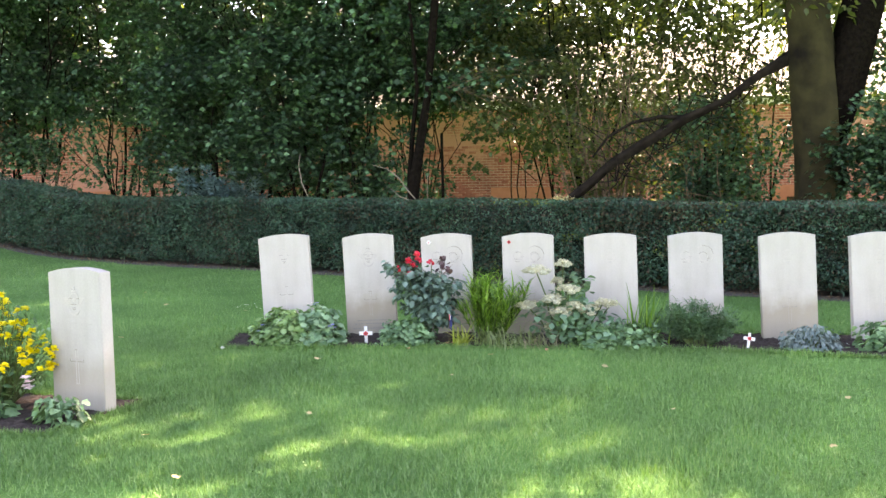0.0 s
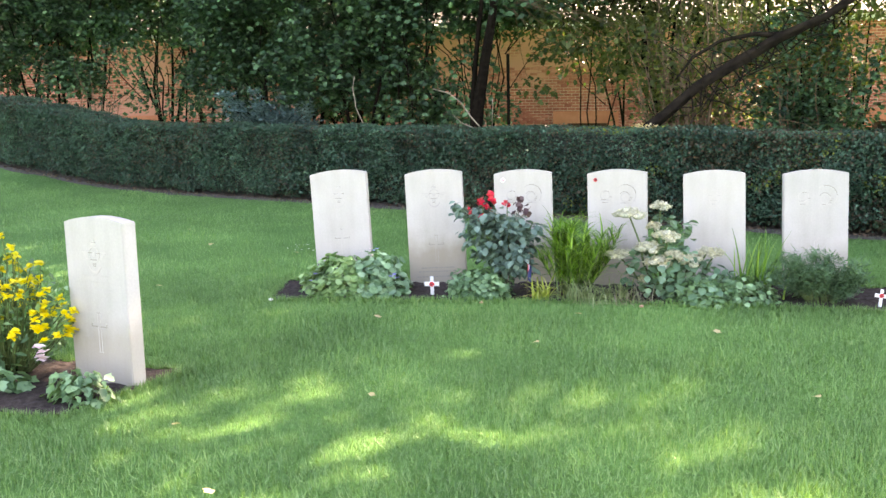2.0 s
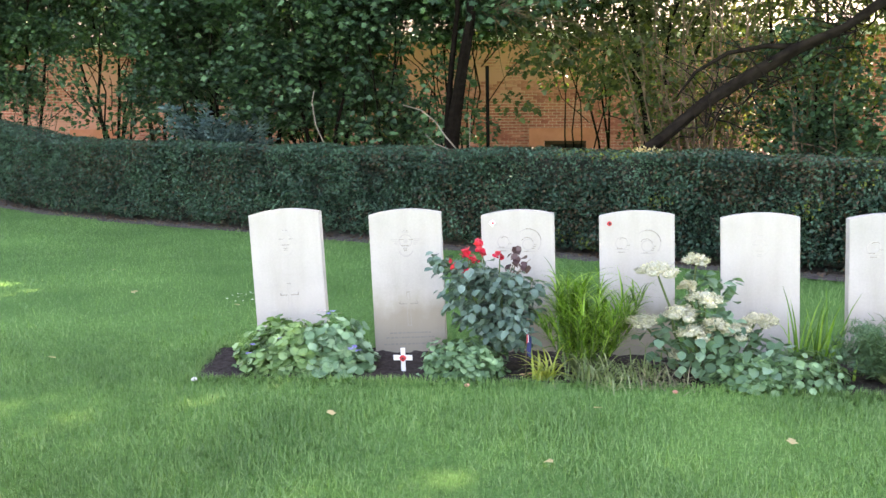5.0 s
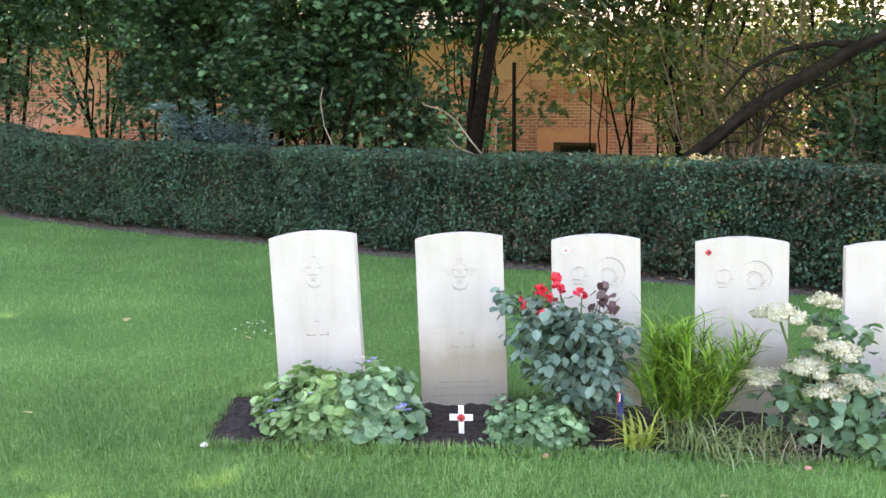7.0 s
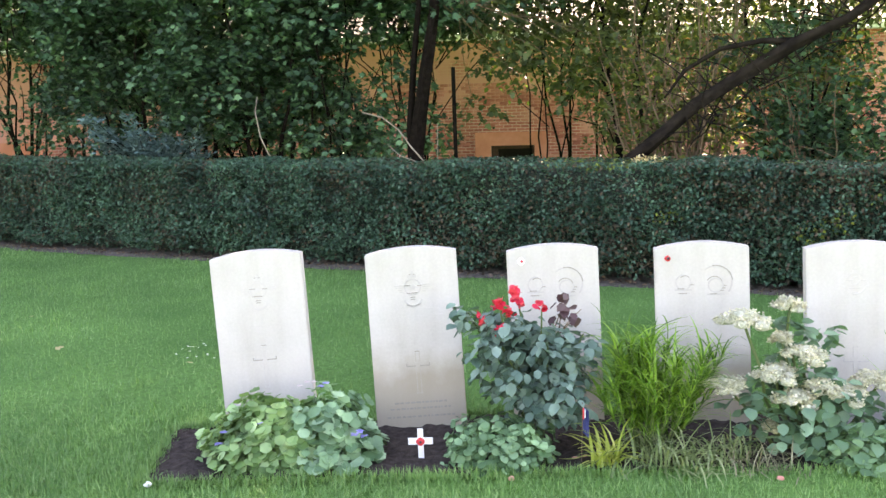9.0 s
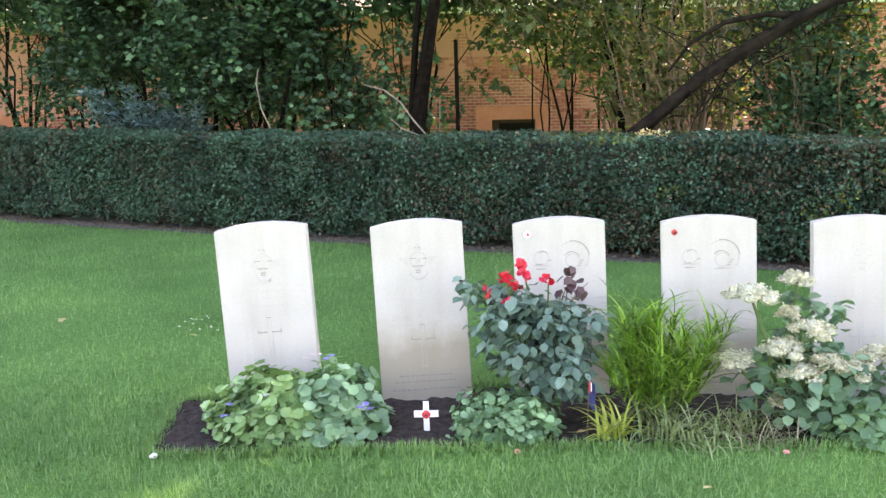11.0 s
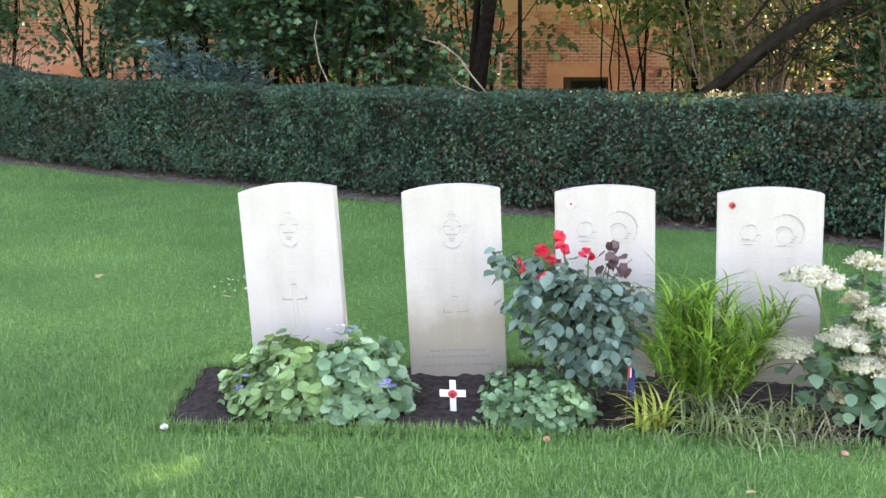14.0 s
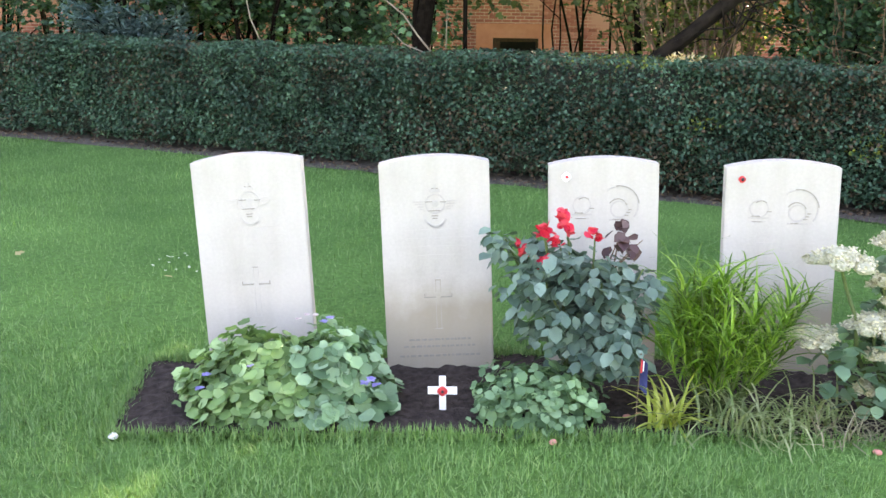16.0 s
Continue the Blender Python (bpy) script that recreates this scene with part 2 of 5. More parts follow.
def single_brick_mat():
    m, nt, b = mat("loose_toned_brick", 0.9, 0.15)
    o = nt.nodes.new("ShaderNodeObjectInfo")
    c = ramp(nt, o.outputs["Random"], [(0.0, (0.33, 0.105, 0.08)), (0.5, (0.45, 0.155, 0.12)), (1.0, (0.58, 0.24, 0.19))])
    n = noise_out(nt, 25, 5)
    nt.links.new(mix(nt, c, ramp(nt, n, [(0.3, (0.75, 0.75, 0.75)), (0.7, (1.15, 1.15, 1.15))]), 1.0, "MULTIPLY"), b.inputs["Base Color"])
    bump(nt, b, n, 0.5, 0.006)
    return m


M_LAWN, M_BRICK, M_ONE_BRICK = lawn_mat(), brick_mat(), single_brick_mat()


# ---- mesh building ----
class Geo:
    """Collects points and faces of one mesh."""

    def __init__(self):
        self.v, self.f = [], []

    def add(self, verts, faces):
        n = len(self.v)
        self.v += [tuple(p) for p in verts]
        self.f += [tuple(i + n for i in f) for f in faces]
        return self

    def box(self, x0, x1, y0, y1, z0, z1):
        return self.add([(x, y, z) for z in (z0, z1) for y in (y0, y1) for x in (x0, x1)],
                        [(0, 2, 3, 1), (4, 5, 7, 6), (0, 1, 5, 4), (2, 6, 7, 3), (0, 4, 6, 2), (1, 3, 7, 5)])

    def tube(self, pts, radii, sides=8, rough=0.0):
        pts = [Vector(p) for p in pts]
        verts, faces = [], []
        for i, p in enumerate(pts):
            d = (pts[min(i + 1, len(pts) - 1)] - pts[max(i - 1, 0)]).normalized()
            a = d.orthogonal().normalized() if i == 0 else (a - d * a.dot(d)).normalized()
            c = d.cross(a)
            for k in range(sides):
                ang = 2 * math.pi * k / sides
                r = radii[i] * (1 + rough * (noise.noise(p * 3 + Vector((math.cos(ang) * 2, math.sin(ang) * 2, 0)))))
                verts.append(p + (a * math.cos(ang) + c * math.sin(ang)) * r)
        for i in range(len(pts) - 1):
            for k in range(sides):
                k2 = (k + 1) % sides
                faces.append((i * sides + k, i * sides + k2, (i + 1) * sides + k2, (i + 1) * sides + k))
        faces.append(tuple(range(sides))[::-1])
        faces.append(tuple(range((len(pts) - 1) * sides, len(pts) * sides)))
        return self.add(verts, faces)

    def mesh(self, name, smooth=False):
        me = bpy.data.meshes.new(name)
        me.from_pydata(self.v, [], self.f)
        if smooth:
            me.polygons.foreach_set("use_smooth", [True] * len(me.polygons))
        return me


def bent(p0, p1, sag=0.1, n=6, seed=0, wobble=0.05):
    """Points of an uneven branch from p0 to p1."""
    p0, p1 = Vector(p0), Vector(p1)
    r = random.Random(seed)
    length = (p1 - p0).length
    out = []
    for i in range(n + 1):
        t = i / n
        p = p0.lerp(p1, t) + Vector((0, 0, sag * length * 4 * t * (1 - t)))
        if 0 < i < n:
            p += Vector((r.uniform(-1, 1), r.uniform(-1, 1), r.uniform(-1, 1))) * wobble * length
        out.append(p)
    return out


def taper(r0, r1, n=6):
    return [r0 + (r1 - r0) * i / n for i in range(n + 1)]


OVATE = (np.array([(0, 0, 0), (.30, .30, .07), (.27, .68, .06), (0, 1, -.10), (-.27, .68, .06), (-.30, .30, .07)]), [(0, 1, 2, 3), (0, 3, 4, 5)])
SMALL = (np.array([(0, 0, 0), (.28, .5, .08), (0, 1, -.06), (-.28, .5, .08)]), [(0, 1, 2), (0, 2, 3)])
ROUND = (np.array([(0, 0, 0), (.34, -.02, .05), (.52, .36, .10), (.36, .78, .07), (0, .92, .02), (-.36, .78, .07), (-.52, .36, .10), (-.34, -.02, .05)]),
         [(0, 1, 2, 3, 4), (0, 4, 5, 6, 7)])
NEEDLE = (np.array([(-.06, 0, 0), (.06, 0, 0), (0, 1, .0)]), [(0, 1, 2)])
LOBED = (np.array([(0, 0, 0), (.22, .12, .04), (.52, .30, .05), (.26, .45, .05), (.30, .72, .02), (0, 1, -.10), (-.30, .72, .02), (-.26, .45, .05), (-.52, .30, .05), (-.22, .12, .04)]),
         [(0, 1, 2, 3, 4, 5), (0, 5, 6, 7, 8, 9)])


def lobes(n, deep, notch, squash=1.0, cup=0.08):
    """A leaf blade with n rounded or pointed lobes round its stalk."""
    pts = [(0, 0.08, 0)]
    for i in range(2 * n + 1):
        a = math.radians(-150 + 300 * i / (2 * n))
        r = 0.5 * (1.0 if i % 2 else 1 - deep)
        r *= 1 - notch * abs(i - n) / n
        pts.append((r * math.sin(a) * squash, 0.5 + r * math.cos(a), cup * (r / 0.5) ** 2 - 0.05 * math.cos(a)))
    pts = np.array(pts)
    return pts, [(0, i, i + 1) for i in range(1, 2 * n + 1)]


SCALLOP = lobes(5, 0.14, 0.1, 1.1)
MAPLE = lobes(5, 0.55, 0.25, 1.2, 0.14)


def turns(yaw, pitch, roll):
    """Rotation matrices: roll about the leaf's length, then pitch up, then yaw."""
    cy, sy, cp, sp, cr, sr = np.cos(yaw), np.sin(yaw), np.cos(pitch), np.sin(pitch), np.cos(roll), np.sin(roll)
    o, i = np.zeros_like(cy), np.ones_like(cy)
    rz = np.stack([np.stack([cy, -sy, o], -1), np.stack([sy, cy, o], -1), np.stack([o, o, i], -1)], -2)
    rx = np.stack([np.stack([i, o, o], -1), np.stack([o, cp, -sp], -1), np.stack([o, sp, cp], -1)], -2)
    ry = np.stack([np.stack([cr, o, sr], -1), np.stack([o, i, o], -1), np.stack([-sr, o, cr], -1)], -2)
    return rz @ rx @ ry


def scatter(name, shape, pos, size, yaw, pitch, roll, width=1.0):
    """One mesh of many leaves of a shape."""
    tv, tf = shape
    pos = np.asarray(pos, float)
    n, k = len(pos), len(tv)
    s = np.broadcast_to(np.asarray(size, float), (n,))[:, None, None]
    tv = tv * np.array([width, 1, 1])
    v = np.einsum("nij,kj->nki", turns(yaw, pitch, roll), tv) * s + pos[:, None, :]
    me = bpy.data.meshes.new(name)
    me.vertices.add(n * k)
    me.vertices.foreach_set("co", v.reshape(-1).astype(np.float32))
    flat = np.concatenate([np.array(f) for f in tf])
    lens = np.array([len(f) for f in tf])
    loops = (flat[None, :] + (np.arange(n) * k)[:, None]).reshape(-1)
    me.loops.add(len(loops))
    me.loops.foreach_set("vertex_index", loops.astype(np.int32))
    tot = np.tile(lens, n)
    me.polygons.add(len(tot))
    me.polygons.foreach_set("loop_start", (np.cumsum(tot) - tot).astype(np.int32))
    me.update(calc_edges=True)
    me.validate()
    return me


def loose(n, low=-0.6, high=0.7):
    return rng.uniform(0, 2 * math.pi, n), rng.uniform(low, high, n), rng.uniform(-0.8, 0.8, n)


def clump(n, c, r, hollow=0.5):
    """Points inside an ellipsoid, thicker towards its skin."""
    d = rng.normal(size=(n, 3))
    d /= np.linalg.norm(d, axis=1)[:, None]
    q = rng.uniform(hollow ** 3, 1, n) ** (1 / 3)
    return np.array(c) + d * q[:, None] * np.array(r)


def thing(name, label, category, group="", kind="", at=(0, 0, 0), turn=(0, 0, 0)):
    e = new(name)
    e.matrix_world = pose(*at, *turn)
    return tagged(e, label, category, group, kind)


def part(name, me, material, parent, label="", kind="", keep=True):
    """One mesh under a thing or a part. keep: its points are given in the world's metres."""
    ob = new(name, me.mesh(name) if isinstance(me, Geo) else me)
    if not ob.data.materials:
        ob.data.materials.append(material)
    ob.parent = parent
    if keep:
        bpy.context.view_layer.update()
        ob.matrix_parent_inverse = parent.matrix_world.inverted()
    return tagged(ob, label, kind=kind)


def whole(name, me, material, label, category, group="", kind="", at=None):
    ob = new(name, me.mesh(name) if isinstance(me, Geo) else me)
    ob.data.materials.append(material)
    if at is not None:
        ob.matrix_world = at
    return tagged(ob, label, category, group, kind)


# ---- ground ----
def ground_z(x, y):
    """Nearly level lawn that swells a little far off to the west."""
    s = np.clip((-x - 4.5) / 5, 0, 1) * np.clip((y - 3) / 4, 0, 1)
    return 0.28 * s * s * (3 - 2 * s)


def build_lawn():
    xs = np.concatenate([np.linspace(-900, -30, 8), np.linspace(-24, 14, 77), np.linspace(25, 900, 8)])
    ys = np.concatenate([np.linspace(-900, -30, 8), np.linspace(-16, 22, 77), np.linspace(30, 900, 8)])
    X, Y = np.meshgrid(xs, ys)
    Z = ground_z(X, Y)
    near = (np.abs(X) < 15) & (np.abs(Y) < 15)
    Z = Z + near * 0.008 * np.sin(X * 2.1 + 1.3 * np.sin(Y * 1.7)) - 0.008
    g = Geo()
    n = len(xs)
    g.add(np.stack([X, Y, Z], -1).reshape(-1, 3), [(j * n + i, j * n + i + 1, (j + 1) * n + i + 1, (j + 1) * n + i) for j in range(len(ys) - 1) for i in range(n - 1)])
    return whole("ground", g.mesh("ground", True), M_LAWN, "mown green lawn with a few sun patches", "lawn", kind="structure")


build_lawn()

# outline of the long bed and of the small one, and the hedge's foot
BED = [(-0.97, -0.66), (-0.4, -0.60), (0.4, -0.53), (1.4, -0.48), (2.4, -0.52), (3.2, -0.62), (4.4, -0.74), (4.45, 0.16), (2.0, 0.2), (0.4, 0.17), (-1.06, -0.04)]
BED_SMALL = [(-2.25, -2.55), (-1.5, -2.90), (-0.97, -2.93), (-0.74, -2.20), (-1.2, -2.16), (-2.2, -2.05)]


def inside(px, py, poly):
    res = np.zeros(px.shape, bool)
    for (x0, y0), (x1, y1) in zip(poly, poly[1:] + poly[:1]):
        c = ((y0 > py) != (y1 > py)) & (px < (x1 - x0) * (py - y0) / (y1 - y0 + 1e-9) + x0)
        res ^= c
    return res


def hedge_y(x):
    """Front foot of the hedge."""
    return 3.72 - 0.405 * x


def build_bed(name, poly, label):
    """Crumbly earth, heaped a little in the middle, in a sheet with uneven clods."""
    x0, x1 = min(p[0] for p in poly), max(p[0] for p in poly)
    y0, y1 = min(p[1] for p in poly), max(p[1] for p in poly)
    step = 0.022
    nx, ny = int((x1 - x0) / step) + 2, int((y1 - y0) / step) + 2
    X, Y = np.meshgrid(np.linspace(x0, x1, nx), np.linspace(y0, y1, ny))
    ok = inside(X, Y, poly)
    Z = np.zeros_like(X)
    for j in range(ny):
        for i in range(nx):
            p = Vector((X[j, i], Y[j, i], 0))
            Z[j, i] = 0.006 + 0.012 * noise.noise(p * 9) + 0.012 * noise.noise(p * 26) + 0.008 * noise.noise(p * 60)
    Z = np.maximum(Z, -0.001)
    g = Geo()
    faces = []
    for j in range(ny - 1):
        for i in range(nx - 1):
            if ok[j, i] and ok[j, i + 1] and ok[j + 1, i] and ok[j + 1, i + 1]:
                faces.append((j * nx + i, j * nx + i + 1, (j + 1) * nx + i + 1, (j + 1) * nx + i))
    g.add(np.stack([X, Y, Z], -1).reshape(-1, 3), faces)
    me = g.mesh(name, True)
    b = bmesh.new()
    b.from_mesh(me)
    bmesh.ops.delete(b, geom=[v for v in b.verts if not v.link_faces], context="VERTS")
    b.to_mesh(me)
    b.free()
    return whole(name, me, M_SOIL, label, "flower bed", kind="structure")


build_bed("soil_bed", BED, "dark bare crumbly soil of the grave border")
build_bed("soil_bed", BED_SMALL, "dark soil round the single headstone")


def strip_edge(x):
    """Ragged line where the turf meets the bare earth."""
    return 0.11 * noise.noise(Vector((x * 1.6, 0, 0))) + 0.05 * noise.noise(Vector((x * 6, 3, 0))) + 0.02 * noise.noise(Vector((x * 19, 5, 0)))


def build_hedge_strip():
    g = Geo()
    v = []
    xs = np.linspace(-11, 7, 420)
    for x in xs:
        y = hedge_y(x)
        z = float(ground_z(np.float64(x), np.float64(y)))
        clod = 0.012 * noise.noise(Vector((x * 14, 1, 0))) + 0.008 * noise.noise(Vector((x * 40, 2, 0)))
        v += [(x - 0.03, y - 0.06 + strip_edge(x), z - 0.004), (x, y + 0.03, z + 0.010 + clod), (x + 0.03, y + 0.12, z + 0.014 - clod), (x + 0.3, y + 0.9, z + 0.02)]
    g.add(v, [(4 * i + k, 4 * i + k + 4, 4 * i + k + 5, 4 * i + k + 1) for i in range(len(xs) - 1) for k in (0, 1, 2)])
    whole("soil_strip", g.mesh("soil_strip", True), M_DRY_SOIL, "bare dry earth strip along the hedge foot", "soil", kind="structure")
    n = 1500
    x = rng.uniform(-9, 5, n)
    y = 3.72 - 0.405 * x + np.abs(rng.normal(0, 0.10, n)) - 0.06
    p = np.stack([x, y, ground_z(x, y) + 0.022], -1)
    whole("leaf_litter", scatter("leaf_litter", SMALL, p, rng.uniform(0.02, 0.045, n), *loose(n, -0.3, 0.5)), L_LITTER, "dry brown leaves strewn under the hedge", "leaf litter", kind="stuff")


build_hedge_strip()


# ---- hedge ----
def hedge_top(x):
    return 0.90 + 0.03 * math.sin(x * 1.3) * 0.4 + (0.16 * max(0.0, min(1.0, (-x - 5.5) / 3.5)))


def build_hedge():
    h = thing("hedge", "clipped dark green privet hedge behind the graves", "hedge", at=(0, 3.9, 0))
    along, across = Vector((1, -0.405, 0)).normalized(), Vector((0.405, 1, 0)).normalized()
    g = Geo()
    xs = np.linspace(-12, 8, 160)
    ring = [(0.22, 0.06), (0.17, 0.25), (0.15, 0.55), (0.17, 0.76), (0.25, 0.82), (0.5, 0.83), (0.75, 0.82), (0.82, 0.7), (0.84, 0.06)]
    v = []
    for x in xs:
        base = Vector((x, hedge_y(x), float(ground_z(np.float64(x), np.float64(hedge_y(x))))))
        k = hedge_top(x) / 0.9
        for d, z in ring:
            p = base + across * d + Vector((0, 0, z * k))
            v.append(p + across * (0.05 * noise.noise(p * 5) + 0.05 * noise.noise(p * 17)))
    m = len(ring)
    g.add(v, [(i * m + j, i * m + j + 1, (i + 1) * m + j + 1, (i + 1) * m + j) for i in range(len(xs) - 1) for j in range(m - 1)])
    # one near-black sheet: the hedge's inner shade as colour, seen between leaves
    part("inner_shade_sheet", g.mesh("inner_shade_sheet", True), M_HEDGE_CORE, h, "near-black sheet standing for the shade inside the hedge", kind="stuff")

    def shell(n, far):
        x = rng.uniform(-11.5, 7.0, n) if far else rng.uniform(-9.0, 4.6, n)
        y0 = 3.72 - 0.405 * x
        z0 = ground_z(x, y0)
        top = np.array([hedge_top(a) for a in x])
        side = rng.uniform(0, 1, n) < 0.68
        depth = np.where(side, rng.uniform(-0.03, 0.15, n) , rng.uniform(0.0, 0.86, n))
        hgt = np.where(side, rng.uniform(0.05, 1.0, n) ** 0.9, 1 - np.abs(rng.normal(0, 0.03, n)))
        lump = np.array([noise.noise(Vector((a * 4.5, b * 4.5, 3))) for a, b in zip(x, hgt)]) * 0.08
        lump += np.array([noise.noise(Vector((a * 1.1, b * 1.5, 9))) for a, b in zip(x, hgt)]) * 0.05
        depth = depth - lump * side + np.where(hgt < 0.15, 0.06, 0)
        z = z0 + hgt * top + np.where(side, 0, lump * 0.5)
        ax, ay = across.x, across.y
        return np.stack([x + ax * depth, y0 + ay * depth, z], -1)
    p = np.concatenate([shell(235000, False), shell(30000, True)])
    hollow = np.array([noise.noise(Vector((a * 3.1 + 17, b, c * 3.4))) for a, b, c in p])
    sprig = np.array([noise.noise(Vector((a * 11, b * 11, c * 13))) for a, b, c in p])
    p = p[((hollow > -0.25) | (rng.uniform(0, 1, len(p)) < 0.4)) & ((sprig > -0.12) | (rng.uniform(0, 1, len(p)) < 0.45))]
    pick = np.array([noise.noise(Vector((a * 1.7, b * 0.3, c * 1.9))) for a, b, c in p])
    spot = np.array([noise.noise(Vector((a * 1.3 + 40, b * 0.3, c * 2.4))) for a, b, c in p])
    chance = rng.uniform(0, 1, len(p))
    red = (chance < np.where(p[:, 0] > -0.5, 0.16, 0.08) + np.clip(pick, 0, 0.6) * 0.5)
    gold = (spot > 0.18) & (chance < 0.38) & ~red & (p[:, 0] > 0.6)
    for sel, mt, nm, lb in ((~red & ~gold, L_HEDGE, "leaves", "small glossy dark green leaves"), (red, L_HEDGE_RED, "bronzed_leaves", "brownish dying leaves"),
                            (gold, L_HEDGE_GOLD, "golden_leaves", "yellow-green leaves")):
        q = p[sel]
        n = len(q)
        part(nm, scatter(nm, SMALL, q, rng.uniform(0.022, 0.037, n), rng.uniform(math.pi * 0.5, math.pi * 1.5, n),
                         rng.uniform(-1.25, 0.5, n), rng.uniform(-0.9, 0.9, n), 1.25), mt, h, lb, kind="stuff")
    tip = clump(110, (1.38, 3.45, 0.90), (0.13, 0.1, 0.045))
    part("faded_tip", scatter("faded_tip", SMALL, tip, 0.03, *loose(110, 0, 1.3)), M_FADED_LEAF, h, "pale dried shoot tips", kind="stuff")


build_hedge()


# ---- headstones ----
def stone_mesh(width=0.381, shoulder=0.742, rise=0.024, depth=0.076):
    b = bmesh.new()
    hw = width / 2
    n = 14
    prof = [(-hw, -0.12), (hw, -0.12)]
    radius = (hw * hw + rise * rise) / (2 * rise)
    for i in range(n + 1):
        x = hw - 2 * hw * i / n
        prof.append((x, shoulder + rise - radius + math.sqrt(radius * radius - x * x)))
    front = [b.verts.new((x, 0, z)) for x, z in prof]
    back = [b.verts.new((x, depth, z)) for x, z in prof]
    b.faces.new(front)
    b.faces.new(back[::-1])
    for i in range(len(prof)):
        j = (i + 1) % len(prof)
        b.faces.new((front[j], front[i], back[i], back[j]))
    b.normal_update()
    edges = [e for e in b.edges if abs(e.verts[0].co.y - e.verts[1].co.y) < 1e-5]
    bmesh.ops.bevel(b, geom=edges, offset=0.0035, segments=2, affect="EDGES")
    me = bpy.data.meshes.new("slab")
    b.to_mesh(me)
    b.free()
    return me


SLAB = stone_mesh()


def ring_geo(g, cx, cz, r0, r1, a0=0, a1=360, sides=28, y=-0.0025):
    v, f = [], []
    for i in range(sides + 1):
        a = radians(a0 + (a1 - a0) * i / sides)
        for r in (r0, r1):
            v.append((cx + r * math.cos(a), y, cz + r * math.sin(a)))
            v.append((cx + r * math.cos(a), 0.002, cz + r * math.sin(a)))
    for i in range(sides):
        k, m = 4 * i, 4 * i + 4
        f += [(k, k + 2, m + 2, m), (k, m, m + 1, k + 1), (k + 2, k + 3, m + 3, m + 2)]
    g.add(v, f)


def badge_geo(kind):
    g = Geo()
    if kind == "wings":
        ring_geo(g, 0, 0.600, 0.030, 0.036)
        ring_geo(g, 0, 0.600, 0.0, 0.012, sides=10)
        for s in (-1, 1):
            for k in range(4):
                g.box(s * 0.040 if s > 0 else s * (0.078 - k * 0.008), s * (0.078 - k * 0.008) if s > 0 else s * 0.040, -0.0025, 0.002, 0.606 - k * 0.009, 0.611 - k * 0.009)
        g.box(-0.018, 0.018, -0.003, 0.002, 0.640, 0.652)
        g.box(-0.005, 0.005, -0.003, 0.002, 0.652, 0.668)
        ring_geo(g, 0, 0.560, 0.035, 0.043, 200, 340, 14)
        ring_geo(g, 0, 0.548, 0.028, 0.034, 215, 325, 12)
    elif kind == "plain":
        ring_geo(g, 0, 0.605, 0.030, 0.036, 20, 160, 16)
        ring_geo(g, 0, 0.605, 0.012, 0.018)
        ring_geo(g, 0, 0.590, 0.036, 0.043, 205, 335, 16)
        g.box(-0.052, -0.036, -0.0025, 0.002, 0.578, 0.586)
        g.box(0.036, 0.052, -0.0025, 0.002, 0.578, 0.586)
        g.box(-0.012, 0.012, -0.0025, 0.002, 0.640, 0.650)
    else:
        ring_geo(g, 0.055, 0.600, 0.063, 0.069, -40, 130, 22)
        ring_geo(g, 0.055, 0.585, 0.026, 0.032)
        g.box(0.02, 0.09, -0.0025, 0.002, 0.545, 0.551)
        ring_geo(g, -0.075, 0.600, 0.028, 0.033)
        g.box(-0.11, -0.04, -0.0025, 0.002, 0.565, 0.570)
        g.box(-0.10, -0.05, -0.0025, 0.002, 0.552, 0.557)
    return g


def cross_geo(cz, long=1.0):
    """Outline of a Latin cross, narrow at the crossing and flared at its ends."""
    g = Geo()
    t = 0.0028
    w, up, dn, arm = 0.0085, 0.055 * long, 0.125 * long, 0.043
    for x in (-w, w):
        g.box(x - t / 2, x + t / 2, -0.002, 0.002, cz + w, cz + up)
        g.box(x - t / 2, x + t / 2, -0.002, 0.002, cz - dn, cz - w)
    for s in (-1, 1):
        a, b = sorted((s * w, s * arm))
        g.box(a, b, -0.002, 0.002, cz - w - t, cz - w)
        g.box(s * arm - t / 2, s * arm + t / 2, -0.002, 0.002, cz - w, cz + w)
    g.box(-w, w, -0.002, 0.002, cz + up - t, cz + up)
    g.box(-w * 1.6, w * 1.6, -0.002, 0.002, cz - dn - t, cz - dn)
    return g


def arm_shadow_geo(cz):
    """Painted shade lines of the cross: under both arms and at its head."""
    g = Geo()
    for k in (-1, 1):
        a, b = sorted((k * 0.009, k * 0.048))
        g.box(a, b, -0.0022, 0.002, cz - 0.0115, cz - 0.0075)
        g.box(k * 0.048 - 0.0015, k * 0.048 + 0.0015, -0.0022, 0.002, cz - 0.0115, cz + 0.002)
    return g.box(-0.010, 0.010, -0.0022, 0.002, cz + 0.051, cz + 0.054)


